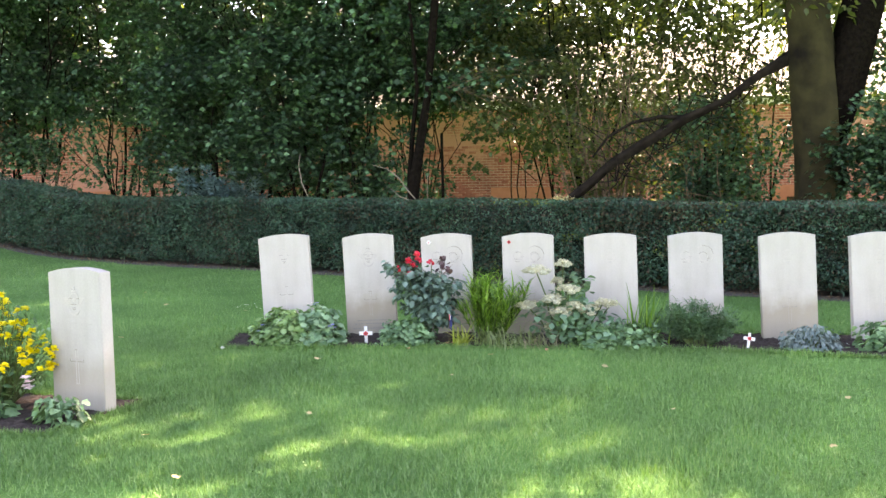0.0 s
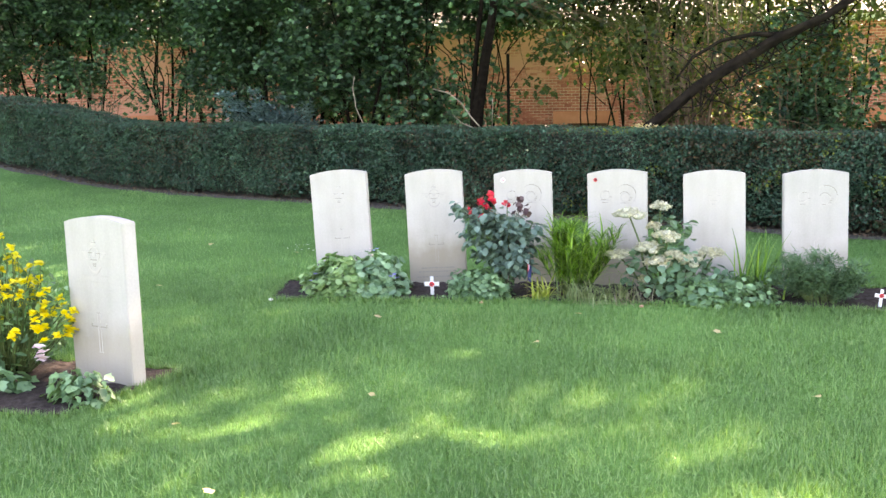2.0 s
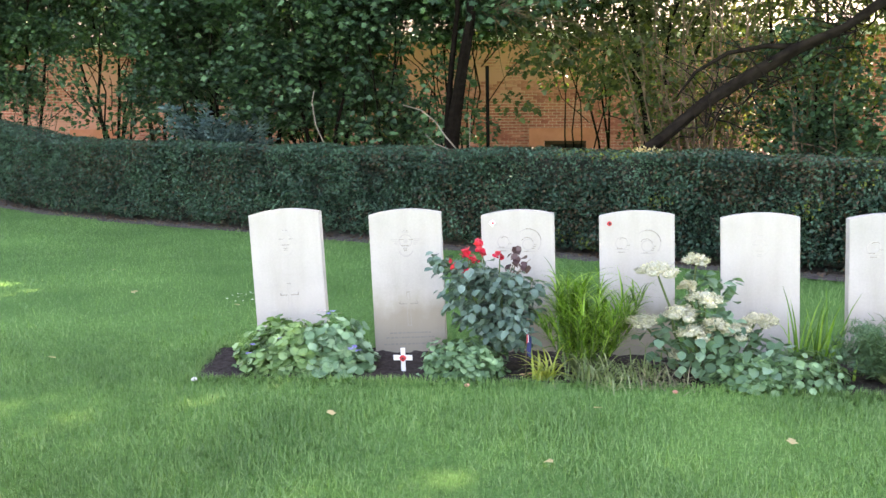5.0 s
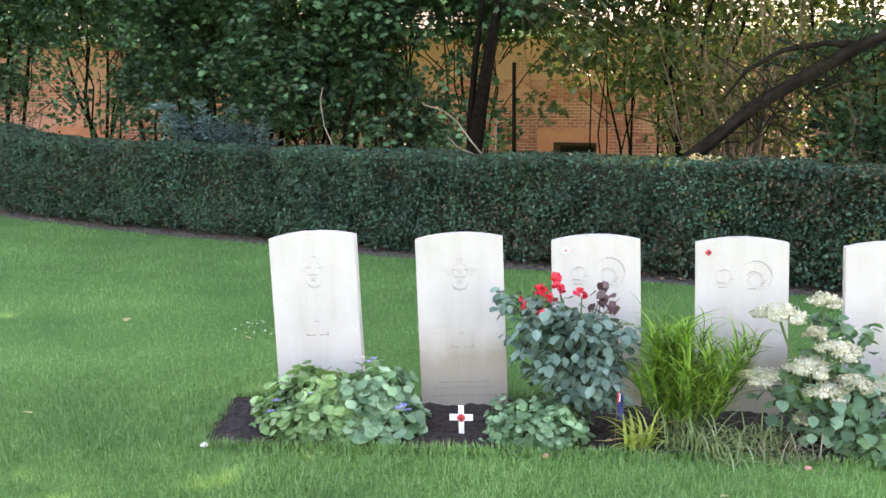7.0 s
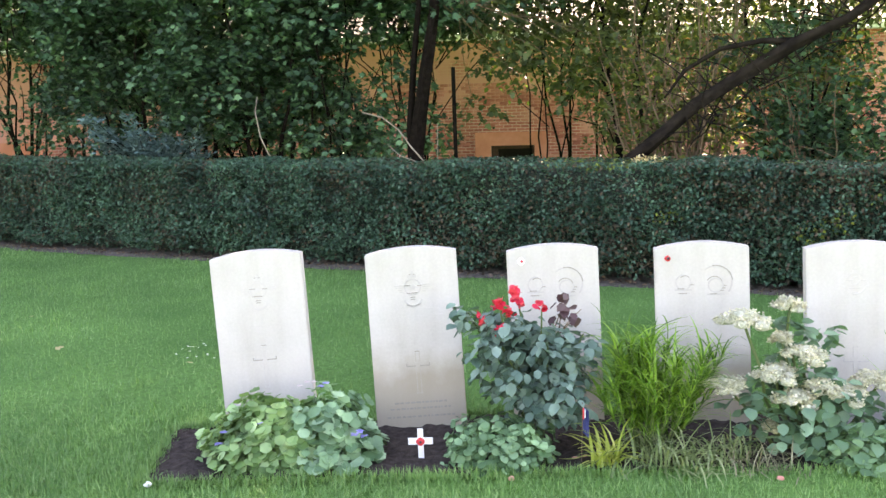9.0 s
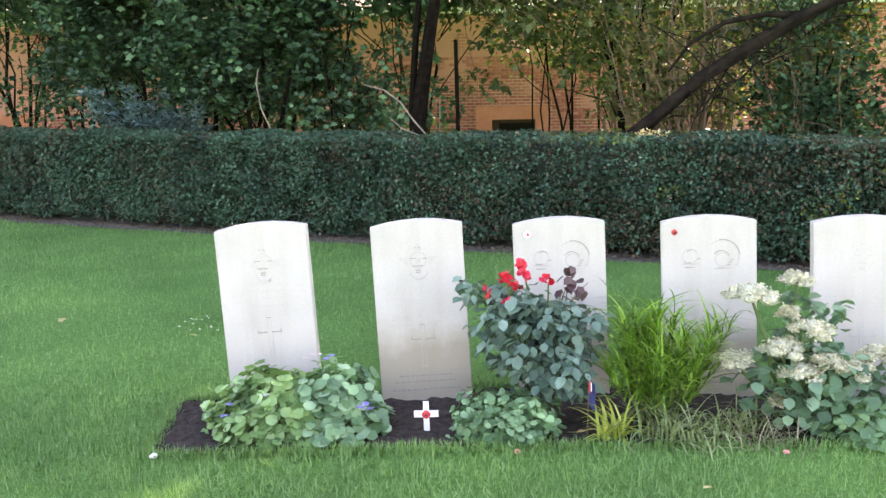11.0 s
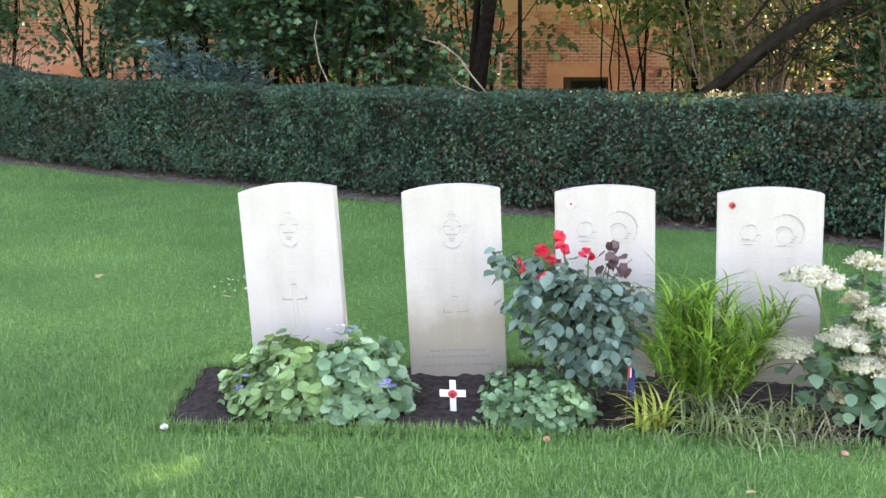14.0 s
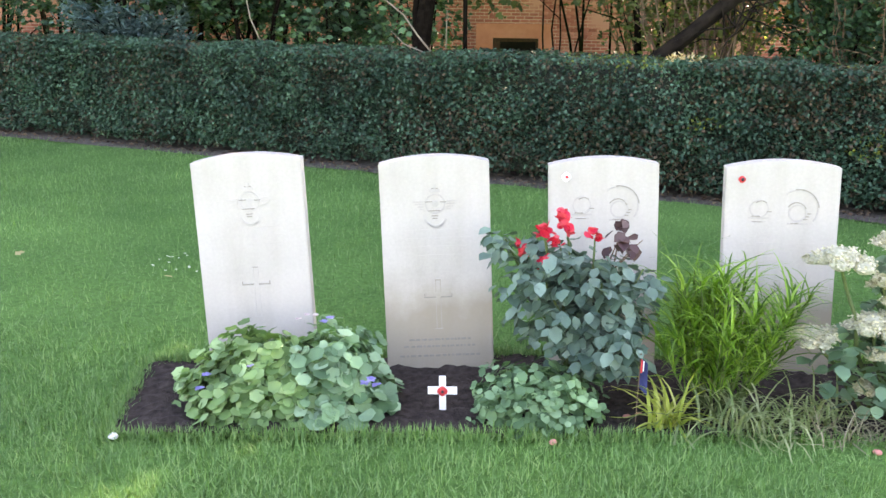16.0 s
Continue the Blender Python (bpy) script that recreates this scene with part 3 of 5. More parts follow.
def badge_shade_geo(kind):
    """Shade under a badge's raised edges, drawn as short dark strokes."""
    g = Geo()
    if kind == "double":
        ring_geo(g, 0.055, 0.600, 0.066, 0.070, 5, 100, 22, -0.003)
        ring_geo(g, 0.050, 0.590, 0.031, 0.034, 20, 150, 14, -0.003)
        ring_geo(g, -0.068, 0.600, 0.026, 0.029, 50, 130, 10, -0.003)
        for x, z, w in ((-0.085, 0.572, 0.030), (-0.078, 0.552, 0.034), (0.045, 0.548, 0.026), (-0.040, 0.588, 0.016), (0.086, 0.572, 0.014), (0.092, 0.582, 0.012), (0.080, 0.562, 0.014)):
            g.box(x - w / 2, x + w / 2, -0.003, 0.002, z, z + 0.003)
    else:
        for x, z, w in ((0.0, 0.652, 0.024), (-0.022, 0.606, 0.026), (0.028, 0.604, 0.020), (-0.004, 0.574, 0.044), (-0.002, 0.556, 0.022), (-0.002, 0.547, 0.018)):
            g.box(x - w / 2, x + w / 2, -0.003, 0.002, z, z + 0.003)
    return g


def text_geo(rows, seed):
    """Worn lettering as short plain bars."""
    g = Geo()
    r = random.Random(seed)
    for z, width, h in rows:
        x = -width / 2
        while x < width / 2:
            l = r.uniform(0.006, 0.02)
            g.box(x, min(x + l, width / 2), -0.0012, 0.002, z, z + h)
            x += l + r.uniform(0.003, 0.008)
    return g


def headstone(x, y, lean, back, yaw, material, badge, cross_z, dull_cross, label, seed, low_text=False, z=0.0):
    h = thing("headstone", label, "headstone", "war grave headstones", at=(x, y, z), turn=(-back, -lean, yaw))
    me = SLAB.copy()
    me.materials.append(material)
    part("slab", me, material, h, keep=False)
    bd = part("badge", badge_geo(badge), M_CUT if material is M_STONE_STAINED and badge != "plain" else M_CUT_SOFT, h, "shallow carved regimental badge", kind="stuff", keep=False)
    part("badge_shade", badge_shade_geo(badge), M_CUT_DARK if badge != "plain" else M_CUT, bd, kind="stuff", keep=False)
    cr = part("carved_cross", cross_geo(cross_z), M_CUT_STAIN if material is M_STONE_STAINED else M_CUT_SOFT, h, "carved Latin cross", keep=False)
    part("cross_arm_shade", arm_shadow_geo(cross_z), M_CUT_DARK if not dull_cross else M_CUT, cr, kind="stuff", keep=False)
    rows = [(0.500, 0.20, 0.010), (0.470, 0.24, 0.010), (0.440, 0.22, 0.010), (0.410, 0.16, 0.009)]
    part("inscription", text_geo(rows, seed), material, h, "worn illegible lettering", kind="stuff", keep=False)
    if low_text:
        # letter bars take the dark tone that stands for groove shade
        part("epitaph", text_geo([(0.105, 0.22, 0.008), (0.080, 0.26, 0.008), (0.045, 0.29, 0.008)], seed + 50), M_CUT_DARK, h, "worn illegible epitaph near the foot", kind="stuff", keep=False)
    return h


headstone(-0.635, -0.045, 3.3, 2.0, 5, M_STONE, "wings", 0.315, False, "pale stone war grave headstone leaning slightly, leafy mound at foot", 1)
headstone(0.0, 0.0, 2.5, 2.0, 5, M_STONE_STAINED, "wings", 0.275, False, "pale headstone stained brown near its foot", 2, True)
headstone(0.578, 0.070, 2.0, 2.0, 0, M_STONE_STAINED, "double", 0.29, True, "pale headstone behind the red rose bush", 3, z=-0.006)
headstone(1.186, 0.075, 1.8, 2.0, -5, M_STONE_STAINED, "double", 0.29, True, "pale headstone behind tall grass and sedum", 4, z=-0.005)
headstone(1.796, 0.050, 2.0, 2.0, -6, M_STONE, "plain", 0.28, True, "clean white headstone behind cream sedum heads", 5, z=-0.007)
headstone(2.403, 0.020, 1.6, 2.0, 0, M_STONE_DULL, "double", 0.27, True, "greyish white headstone behind a feathery bush", 6)
headstone(3.046, -0.02, 2.6, 1.5, -1, M_STONE_STAINED, "plain", 0.245, False, "white headstone with a long carved cross", 7)
headstone(3.665, -0.02, 2.6, 1.5, -1, M_STONE, "plain", 0.27, True, "white headstone at the end of the row", 8)
headstone(-1.045, -2.436, 1.8, 1.0, -20, M_STONE_DULL, "wings", 0.285, False, "greyish white headstone standing alone by yellow flowers", 9, z=-0.02)


# ---- small tokens ----
def poppy(g, c, r, y):
    """Four-lobed paper poppy."""
    v = [(c[0], y - 0.004, c[1])]
    n = 24
    for i in range(n):
        a = 2 * math.pi * i / n
        q = r * (0.94 + 0.06 * math.cos(4 * a))
        v.append((c[0] + q * math.cos(a), y, c[1] + q * math.sin(a)))
    k = len(v)
    v += [(p[0], y + 0.003, p[2]) for p in v[1:]]
    f = [(0, 1 + (i + 1) % n, 1 + i) for i in range(n)] + [(1 + i, 1 + (i + 1) % n, k + (i + 1) % n, k + i) for i in range(n)]
    g.add(v, f)


def remembrance_cross(at, turn, tall=0.13):
    c = thing("remembrance_cross", "small white wooden cross with a red poppy in the soil", "cross", "poppy crosses", at=at, turn=turn)
    s = tall / 0.13
    g = Geo().box(-0.011 * s, 0.011 * s, 0, 0.005, -0.04, tall)
    part("upright", g, M_WHITE_WOOD, c, keep=False)
    g = Geo().box(-0.047 * s, 0.047 * s, -0.003, 0.0, tall * 0.52, tall * 0.52 + 0.027 * s)
    part("arm", g, M_WHITE_WOOD, c, keep=False)
    g = Geo()
    poppy(g, (0, tall * 0.52 + 0.012), 0.017 * s, -0.006)
    p = part("poppy", g, M_RED, c, "red paper poppy", keep=False)
    g = Geo()
    poppy(g, (0, tall * 0.52 + 0.012), 0.005 * s, -0.0105)
    part("poppy_centre", g, M_BLACK, p, keep=False)


remembrance_cross((0.033, -0.37, -0.008), (4, -1, 2))
remembrance_cross((2.69, -0.38, 0.0), (-8, 8, 4), 0.105)


def lapel_pin(x, y, z, white, label):
    p = thing("lapel_poppy", label, "poppy pin", at=(x, y, z))
    g = Geo()
    poppy(g, (0, 0), 0.017 if white else 0.013, 0)
    part("petals", g, M_WHITE if white else M_RED, p, keep=False)
    g = Geo()
    poppy(g, (0.002, 0.001), 0.006 if white else 0.006, -0.005)
    part("centre", g, M_RED if white else M_BLACK, p, keep=False)


lapel_pin(0.424, 0.088, 0.690, True, "small white token pinned on a headstone corner")
lapel_pin(1.030, 0.110, 0.692, False, "small red poppy pinned on a headstone corner")


def little_flag():
    f = thing("hand_flag", "small blue paper flag on a stick in the bed", "flag", at=(0.64, -0.425, 0))
    part("stick", Geo().tube([(0, 0, -0.03), (0.005, 0, 0.24)], [0.0018, 0.0018], 6), M_TWIG, f, keep=False)
    g = Geo()
    v = [(0.004 + 0.024 * u, 0.012 * math.sin(u * 3 + w * 2), 0.225 - 0.10 * w - 0.02 * u) for w in (0, .33, .66, 1) for u in (0, .5, 1)]
    g.add(v, [(3 * j + i, 3 * j + i + 1, 3 * j + i + 4, 3 * j + i + 3) for j in range(3) for i in range(2)])
    part("cloth", g, M_BLUE, f, "dark blue folded cloth", keep=False)
    part("red_stripe", Geo().box(0.005, 0.010, -0.010, -0.006, 0.18, 0.222), M_RED, f, keep=False)
    part("white_stripe", Geo().box(0.012, 0.015, -0.012, -0.008, 0.185, 0.218), M_WHITE, f, keep=False)


little_flag()


def pebble(x, y, r, material, name, label, category):
    b = bmesh.new()
    bmesh.ops.create_icosphere(b, subdivisions=2, radius=r)
    for v in b.verts:
        v.co *= 1 + 0.25 * noise.noise(v.co * 40 + Vector((x * 9, y * 9, 0)))
        v.co.z *= 0.6
    me = bpy.data.meshes.new(name)
    b.to_mesh(me)
    b.free()
    whole(name, me, material, label, category, at=pose(x, y, r * 0.45, 0, 0, x * 90))


pebble(-0.935, -0.665, 0.017, M_PEBBLE, "pebble", "white pebble at the corner of the bed", "pebble")
for px, py in ((1.33, -0.56), (0.38, -0.58), (0.62, -0.38), (0.66, -0.36), (0.29, -0.27)):
    pebble(px, py, 0.014, M_PINK, "fallen_petal", "red fallen fruit lying at the bed edge", "fallen fruit")


# ---- border plants ----
def mound(name, label, c, r, n, shape, size, material, stems=14, low=-0.3, high=0.9, width=1.0, category="plant", seed=1):
    """Low plant: stalks from one root and a dome of leaves."""
    t = thing(name, label, category, at=(c[0], c[1], 0))
    rr = random.Random(seed)
    g = Geo()
    for i in range(stems):
        a = rr.uniform(0, 6.28)
        q = rr.uniform(0.3, 0.85)
        g.tube(bent((c[0] + 0.04 * math.cos(a), c[1] + 0.04 * math.sin(a), 0), (c[0] + r[0] * q * math.cos(a), c[1] + r[1] * q * math.sin(a), r[2] * rr.uniform(0.4, 0.85)), 0.08, 4, i, 0.04), taper(0.004, 0.002, 4), 5)
    part("stem_growth", g, M_STEM, t, kind="stuff")
    d = rng.normal(size=(n, 3))
    d /= np.linalg.norm(d, axis=1)[:, None]
    d[:, 2] = np.abs(d[:, 2])
    q = rng.uniform(0.25, 1, n) ** 0.4
    lump = np.array([1 + 0.36 * noise.noise(Vector(v) * 3.2 + Vector((seed, 0, 0))) for v in d])
    p = np.array([c[0], c[1], 0.01]) + d * (q * lump)[:, None] * np.array(r)
    p[:, 2] = np.maximum(p[:, 2], 0.02)
    yaw = np.arctan2(d[:, 1], d[:, 0]) - math.pi / 2 + rng.normal(0, 0.5, n)
    part("leaves", scatter("leaves", shape, p, rng.uniform(size * 0.6, size * 1.2, n), yaw, rng.uniform(-1.25, -0.1, n), rng.uniform(-0.5, 0.5, n), width), material, t, kind="stuff")
    return t


def little_flowers(t, spots, material, size=0.016, name="flowers"):
    pos, yaw = [], []
    for x, y, z in spots:
        for k in range(5):
            pos.append((x, y, z))
            yaw.append(k * 2 * math.pi / 5)
    n = len(pos)
    part(name, scatter(name, OVATE, pos, size, np.array(yaw), rng.uniform(0.0, 0.5, n), np.zeros(n), 1.5), material, t, kind="stuff")


def tuft(name, label, c, n, length, width, material, spread=0.5, droop=0.5, base=0.06, category="grass", flare=1.0):
    """Arching blades from one crown: each is a narrow tapering strip of five joints."""
    t = thing(name, label, category, at=(c[0], c[1], 0))
    v, f = [], []
    seg = 5
    for i in range(n):
        a = rng.uniform(0, 2 * math.pi)
        l = length * rng.uniform(0.55, 1.1)
        wd = width * rng.uniform(0.7, 1.2)
        out = abs(rng.normal(0, spread))
        p = np.array([c[0] + base * flare * rng.normal(), c[1] + base * rng.normal(), 0.0])
        side = np.array([-math.sin(a), math.cos(a), 0])
        lean = out
        for k in range(seg + 1):
            wk = wd * (1 - (k / seg) ** 2.2) / 2 + 0.0004
            v += [p - side * wk, p + side * wk]
            p = p + l / seg * np.array([math.cos(a) * math.sin(lean), math.sin(a) * math.sin(lean), math.cos(lean)])
            lean += droop * rng.uniform(0.4, 1.2) / seg * 2
            p[2] = max(p[2], 0.012)
        b0 = i * 2 * (seg + 1)
        f += [(b0 + 2 * k, b0 + 2 * k + 1, b0 + 2 * k + 3, b0 + 2 * k + 2) for k in range(seg)]
    g = Geo()
    g.v, g.f = [tuple(p) for p in v], f
    part("blade_growth", g, material, t, kind="stuff")
    return t


m1 = mound("cranesbill", "mounded cranesbill with round scalloped green leaves before a headstone", (-0.53, -0.37), (0.30, 0.19, 0.235), 2300, SCALLOP, 0.046, L_MOUND, 26, seed=3)
little_flowers(m1, [(-0.72, -0.50, 0.10), (-0.70, -0.49, 0.14), (-0.56, -0.50, 0.18), (-0.66, -0.53, 0.08)], M_VIOLET, 0.018)
m1b = mound("columbine", "grey-green columbine with scalloped leaves beside the cranesbill", (-0.33, -0.35), (0.185, 0.20, 0.25), 1100, SCALLOP, 0.050, L_COOL, 22, seed=23)
little_flowers(m1b, [(-0.36, -0.32, 0.27), (-0.34, -0.31, 0.28), (-0.20, -0.50, 0.14), (-0.18, -0.50, 0.15), (-0.165, -0.49, 0.13)], M_VIOLET, 0.018)
little_flowers(m1b, [(-0.46, -0.24, 0.25), (-0.43, -0.24, 0.265), (-0.40, -0.25, 0.27)], M_PALE_PINK, 0.013, "pink_flowers")
m2 = mound("ground_cover", "low leafy plant with small lobed leaves under the rose", (0.34, -0.38), (0.205, 0.155, 0.165), 1250, SCALLOP, 0.034, L_LOW, 20, seed=4)
mound("ground_cover", "grey-green lobed cover plant at the bed edge", (1.70, -0.40), (0.20, 0.13, 0.15), 640, SCALLOP, 0.038, L_LOW, 12, seed=15)
mound("ground_cover", "low leafy cover plant with lobed leaves beside sedum", (1.92, -0.33), (0.23, 0.18, 0.16), 680, SCALLOP, 0.038, L_LOW, 16, seed=5)


def rose_bush():
    t = thing("rose_bush", "upright rose bush with red blooms and blue-green leaves", "rose bush", at=(0.47, -0.24, 0))
    g = Geo()
    tips = [(0.22, -0.27, 0.55), (0.34, -0.30, 0.58), (0.41, -0.28, 0.61), (0.50, -0.28, 0.56), (0.66, -0.25, 0.46), (0.33, -0.32, 0.48), (0.52, -0.36, 0.44), (0.60, -0.30, 0.36), (0.40, -0.16, 0.5)]
    for i, p in enumerate(tips):
        g = Geo().tube(bent((0.47 + 0.02 * math.cos(i), -0.24 + 0.02 * math.sin(i), 0), p, 0.05, 5, i + 3, 0.03), taper(0.007, 0.003, 5), 6)
        part("cane", g, M_STEM, t)
    pts = [clump(175, (0.44, -0.27, 0.35), (0.18, 0.13, 0.14), 0.3), clump(84, (0.43, -0.27, 0.46), (0.17, 0.10, 0.07), 0.3), clump(14, (0.21, -0.27, 0.55), (0.04, 0.05, 0.05), 0.2), clump(24, (0.38, -0.26, 0.53), (0.10, 0.06, 0.04), 0.2),
           clump(130, (0.55, -0.30, 0.26), (0.12, 0.11, 0.12), 0.3), clump(42, (0.60, -0.26, 0.41), (0.08, 0.08, 0.06), 0.3), clump(26, (0.50, -0.28, 0.17), (0.1, 0.09, 0.07), 0.3), clump(8, (0.26, -0.28, 0.42), (0.06, 0.06, 0.06), 0.2)]
    p = np.concatenate(pts)
    # each leaf stalk carries five leaflets
    stalk = rng.uniform(0, 2 * math.pi, len(p))
    pos, yaw = [], []
    for q, a in zip(p, stalk):
        d = np.array([math.cos(a), math.sin(a), 0])
        for k, (u, s) in enumerate(((0.05, 0), (0.03, 1), (0.03, -1))):
            pos.append(q + d * u + np.array([0, 0, -0.01 * k]))
            yaw.append(a - math.pi / 2 + s * 1.15)
    n = len(pos)
    part("leaves", scatter("leaves", OVATE, np.array(pos), rng.uniform(0.036, 0.060, n), np.array(yaw), rng.uniform(-1.2, 0.1, n), rng.uniform(-0.4, 0.4, n), 1.25), L_ROSE, t, kind="stuff")
    q = np.concatenate([clump(15, (0.60, -0.27, 0.555), (0.075, 0.04, 0.05), 0.2), clump(5, (0.57, -0.27, 0.61), (0.03, 0.03, 0.03), 0.2)])
    part("young_leaves", scatter("young_leaves", OVATE, q, rng.uniform(0.035, 0.052, len(q)), *loose(len(q), -1.1, 0.2), 1.25), L_PURPLE, t, "dark purple young leaves", kind="stuff")
    g = Geo()
    for i in range(5):
        g.tube(bent((0.54, -0.26, 0.42), (0.55 + 0.025 * i, -0.27, 0.53 + 0.03 * (i % 3)), 0.05, 3, i, 0.04), taper(0.003, 0.0015, 3), 5)
    part("young_shoot", g, M_TWIG, t)
    for bx, by, bz, r in ((0.34, -0.30, 0.585, 0.036), (0.40, -0.28, 0.625, 0.032), (0.28, -0.30, 0.515, 0.026), (0.50, -0.28, 0.57, 0.028), (0.345, -0.32, 0.49, 0.026), (0.415, -0.29, 0.59, 0.026), (0.375, -0.31, 0.555, 0.022), (0.26, -0.30, 0.545, 0.014)):
        n = 24
        yaw = rng.uniform(0, 6.28, n)
        pos = np.array([bx, by, bz]) + rng.normal(0, r * 0.28, (n, 3))
        part("bloom", scatter("bloom", ROUND, pos, rng.uniform(0.55, 0.95, n) * r, yaw, rng.uniform(-0.4, 1.3, n), rng.uniform(-0.8, 0.8, n), 1.1), M_ROSE, t, "open red rose bloom")


rose_bush()


def leafy_stem_clump():
    """Leafy stems: narrow leaves spring from all round each stem, arch over and droop."""
    t = thing("ornamental_grass", "bright green clump of leafy stems with narrow arching blades", "grass", at=(0.91, -0.26, 0))
    rr = random.Random(41)
    stems, v, f = Geo(), [], []
    seg = 5
    for i in range(44):
        a, q = rr.uniform(0, 6.28), rr.uniform(0, 1) ** 0.6
        foot = Vector((0.91 + 0.09 * q * math.cos(a), -0.26 + 0.07 * q * math.sin(a), 0))
        high = rr.uniform(0.33, 0.53) * (1 - 0.28 * q)
        tip = foot + Vector((0.17 * q * math.cos(a) + rr.uniform(-0.02, 0.04), 0.12 * q * math.sin(a), high))
        line = bent(foot, tip, 0.02, 6, 300 + i, 0.015)
        stems.tube(line, taper(0.0035, 0.0018, 6), 5)
        for k in range(30):
            h = rr.uniform(0.18, 1.0)
            n = h * 6
            p = line[int(n)].lerp(line[min(6, int(n) + 1)], n - int(n))
            b = rr.uniform(0, 6.28)
            length, wide = rr.uniform(0.10, 0.24), rr.uniform(0.0045, 0.0095)
            lean, curl = rr.uniform(0.25, 0.75), rr.uniform(0.9, 1.9)
            side = Vector((-math.sin(b), math.cos(b), rr.uniform(-0.3, 0.3)))
            b0 = len(v)
            for m in range(seg + 1):
                w = wide * (1 - (m / seg) ** 2.0) / 2 + 0.0004
                v += [tuple(p - side * w), tuple(p + side * w)]
                p = p + length / seg * Vector((math.cos(b) * math.sin(lean), math.sin(b) * math.sin(lean), math.cos(lean)))
                p.z = max(p.z, 0.015)
                lean += curl / seg
            f += [(b0 + 2 * m, b0 + 2 * m + 1, b0 + 2 * m + 3, b0 + 2 * m + 2) for m in range(seg)]
    part("stem_growth", stems, M_STEM, t, kind="stuff")
    g = Geo()
    g.v, g.f = v, f
    part("blade_growth", g, L_BLADE, t, kind="stuff")


leafy_stem_clump()
tuft("variegated_sedge", "small yellow-striped tuft of arching blades", (0.74, -0.44), 46, 0.24, 0.012, L_STRIPED, 0.75, 1.0, 0.02)
tuft("trailing_grass", "grey-green trailing grass tuft at the bed edge", (0.98, -0.42), 150, 0.27, 0.007, L_GREYBLADE, 0.8, 1.4, 0.05, flare=2.0)
tuft("trailing_grass", "grey-green trailing grass tuft beside the sedum", (1.22, -0.38), 70, 0.25, 0.007, L_GREYBLADE, 0.9, 1.3, 0.04, flare=1.6)
tuft("dry_grass_tuft", "straw-coloured dead grass lying on the soil", (1.30, -0.46), 90, 0.16, 0.004, L_STRAW, 1.3, 1.0, 0.04, flare=1.8)
tuft("tall_blade_clump", "few tall green blades between two headstones", (2.04, -0.18), 34, 0.42, 0.012, L_BLADE, 0.22, 0.4, 0.05, flare=1.4)


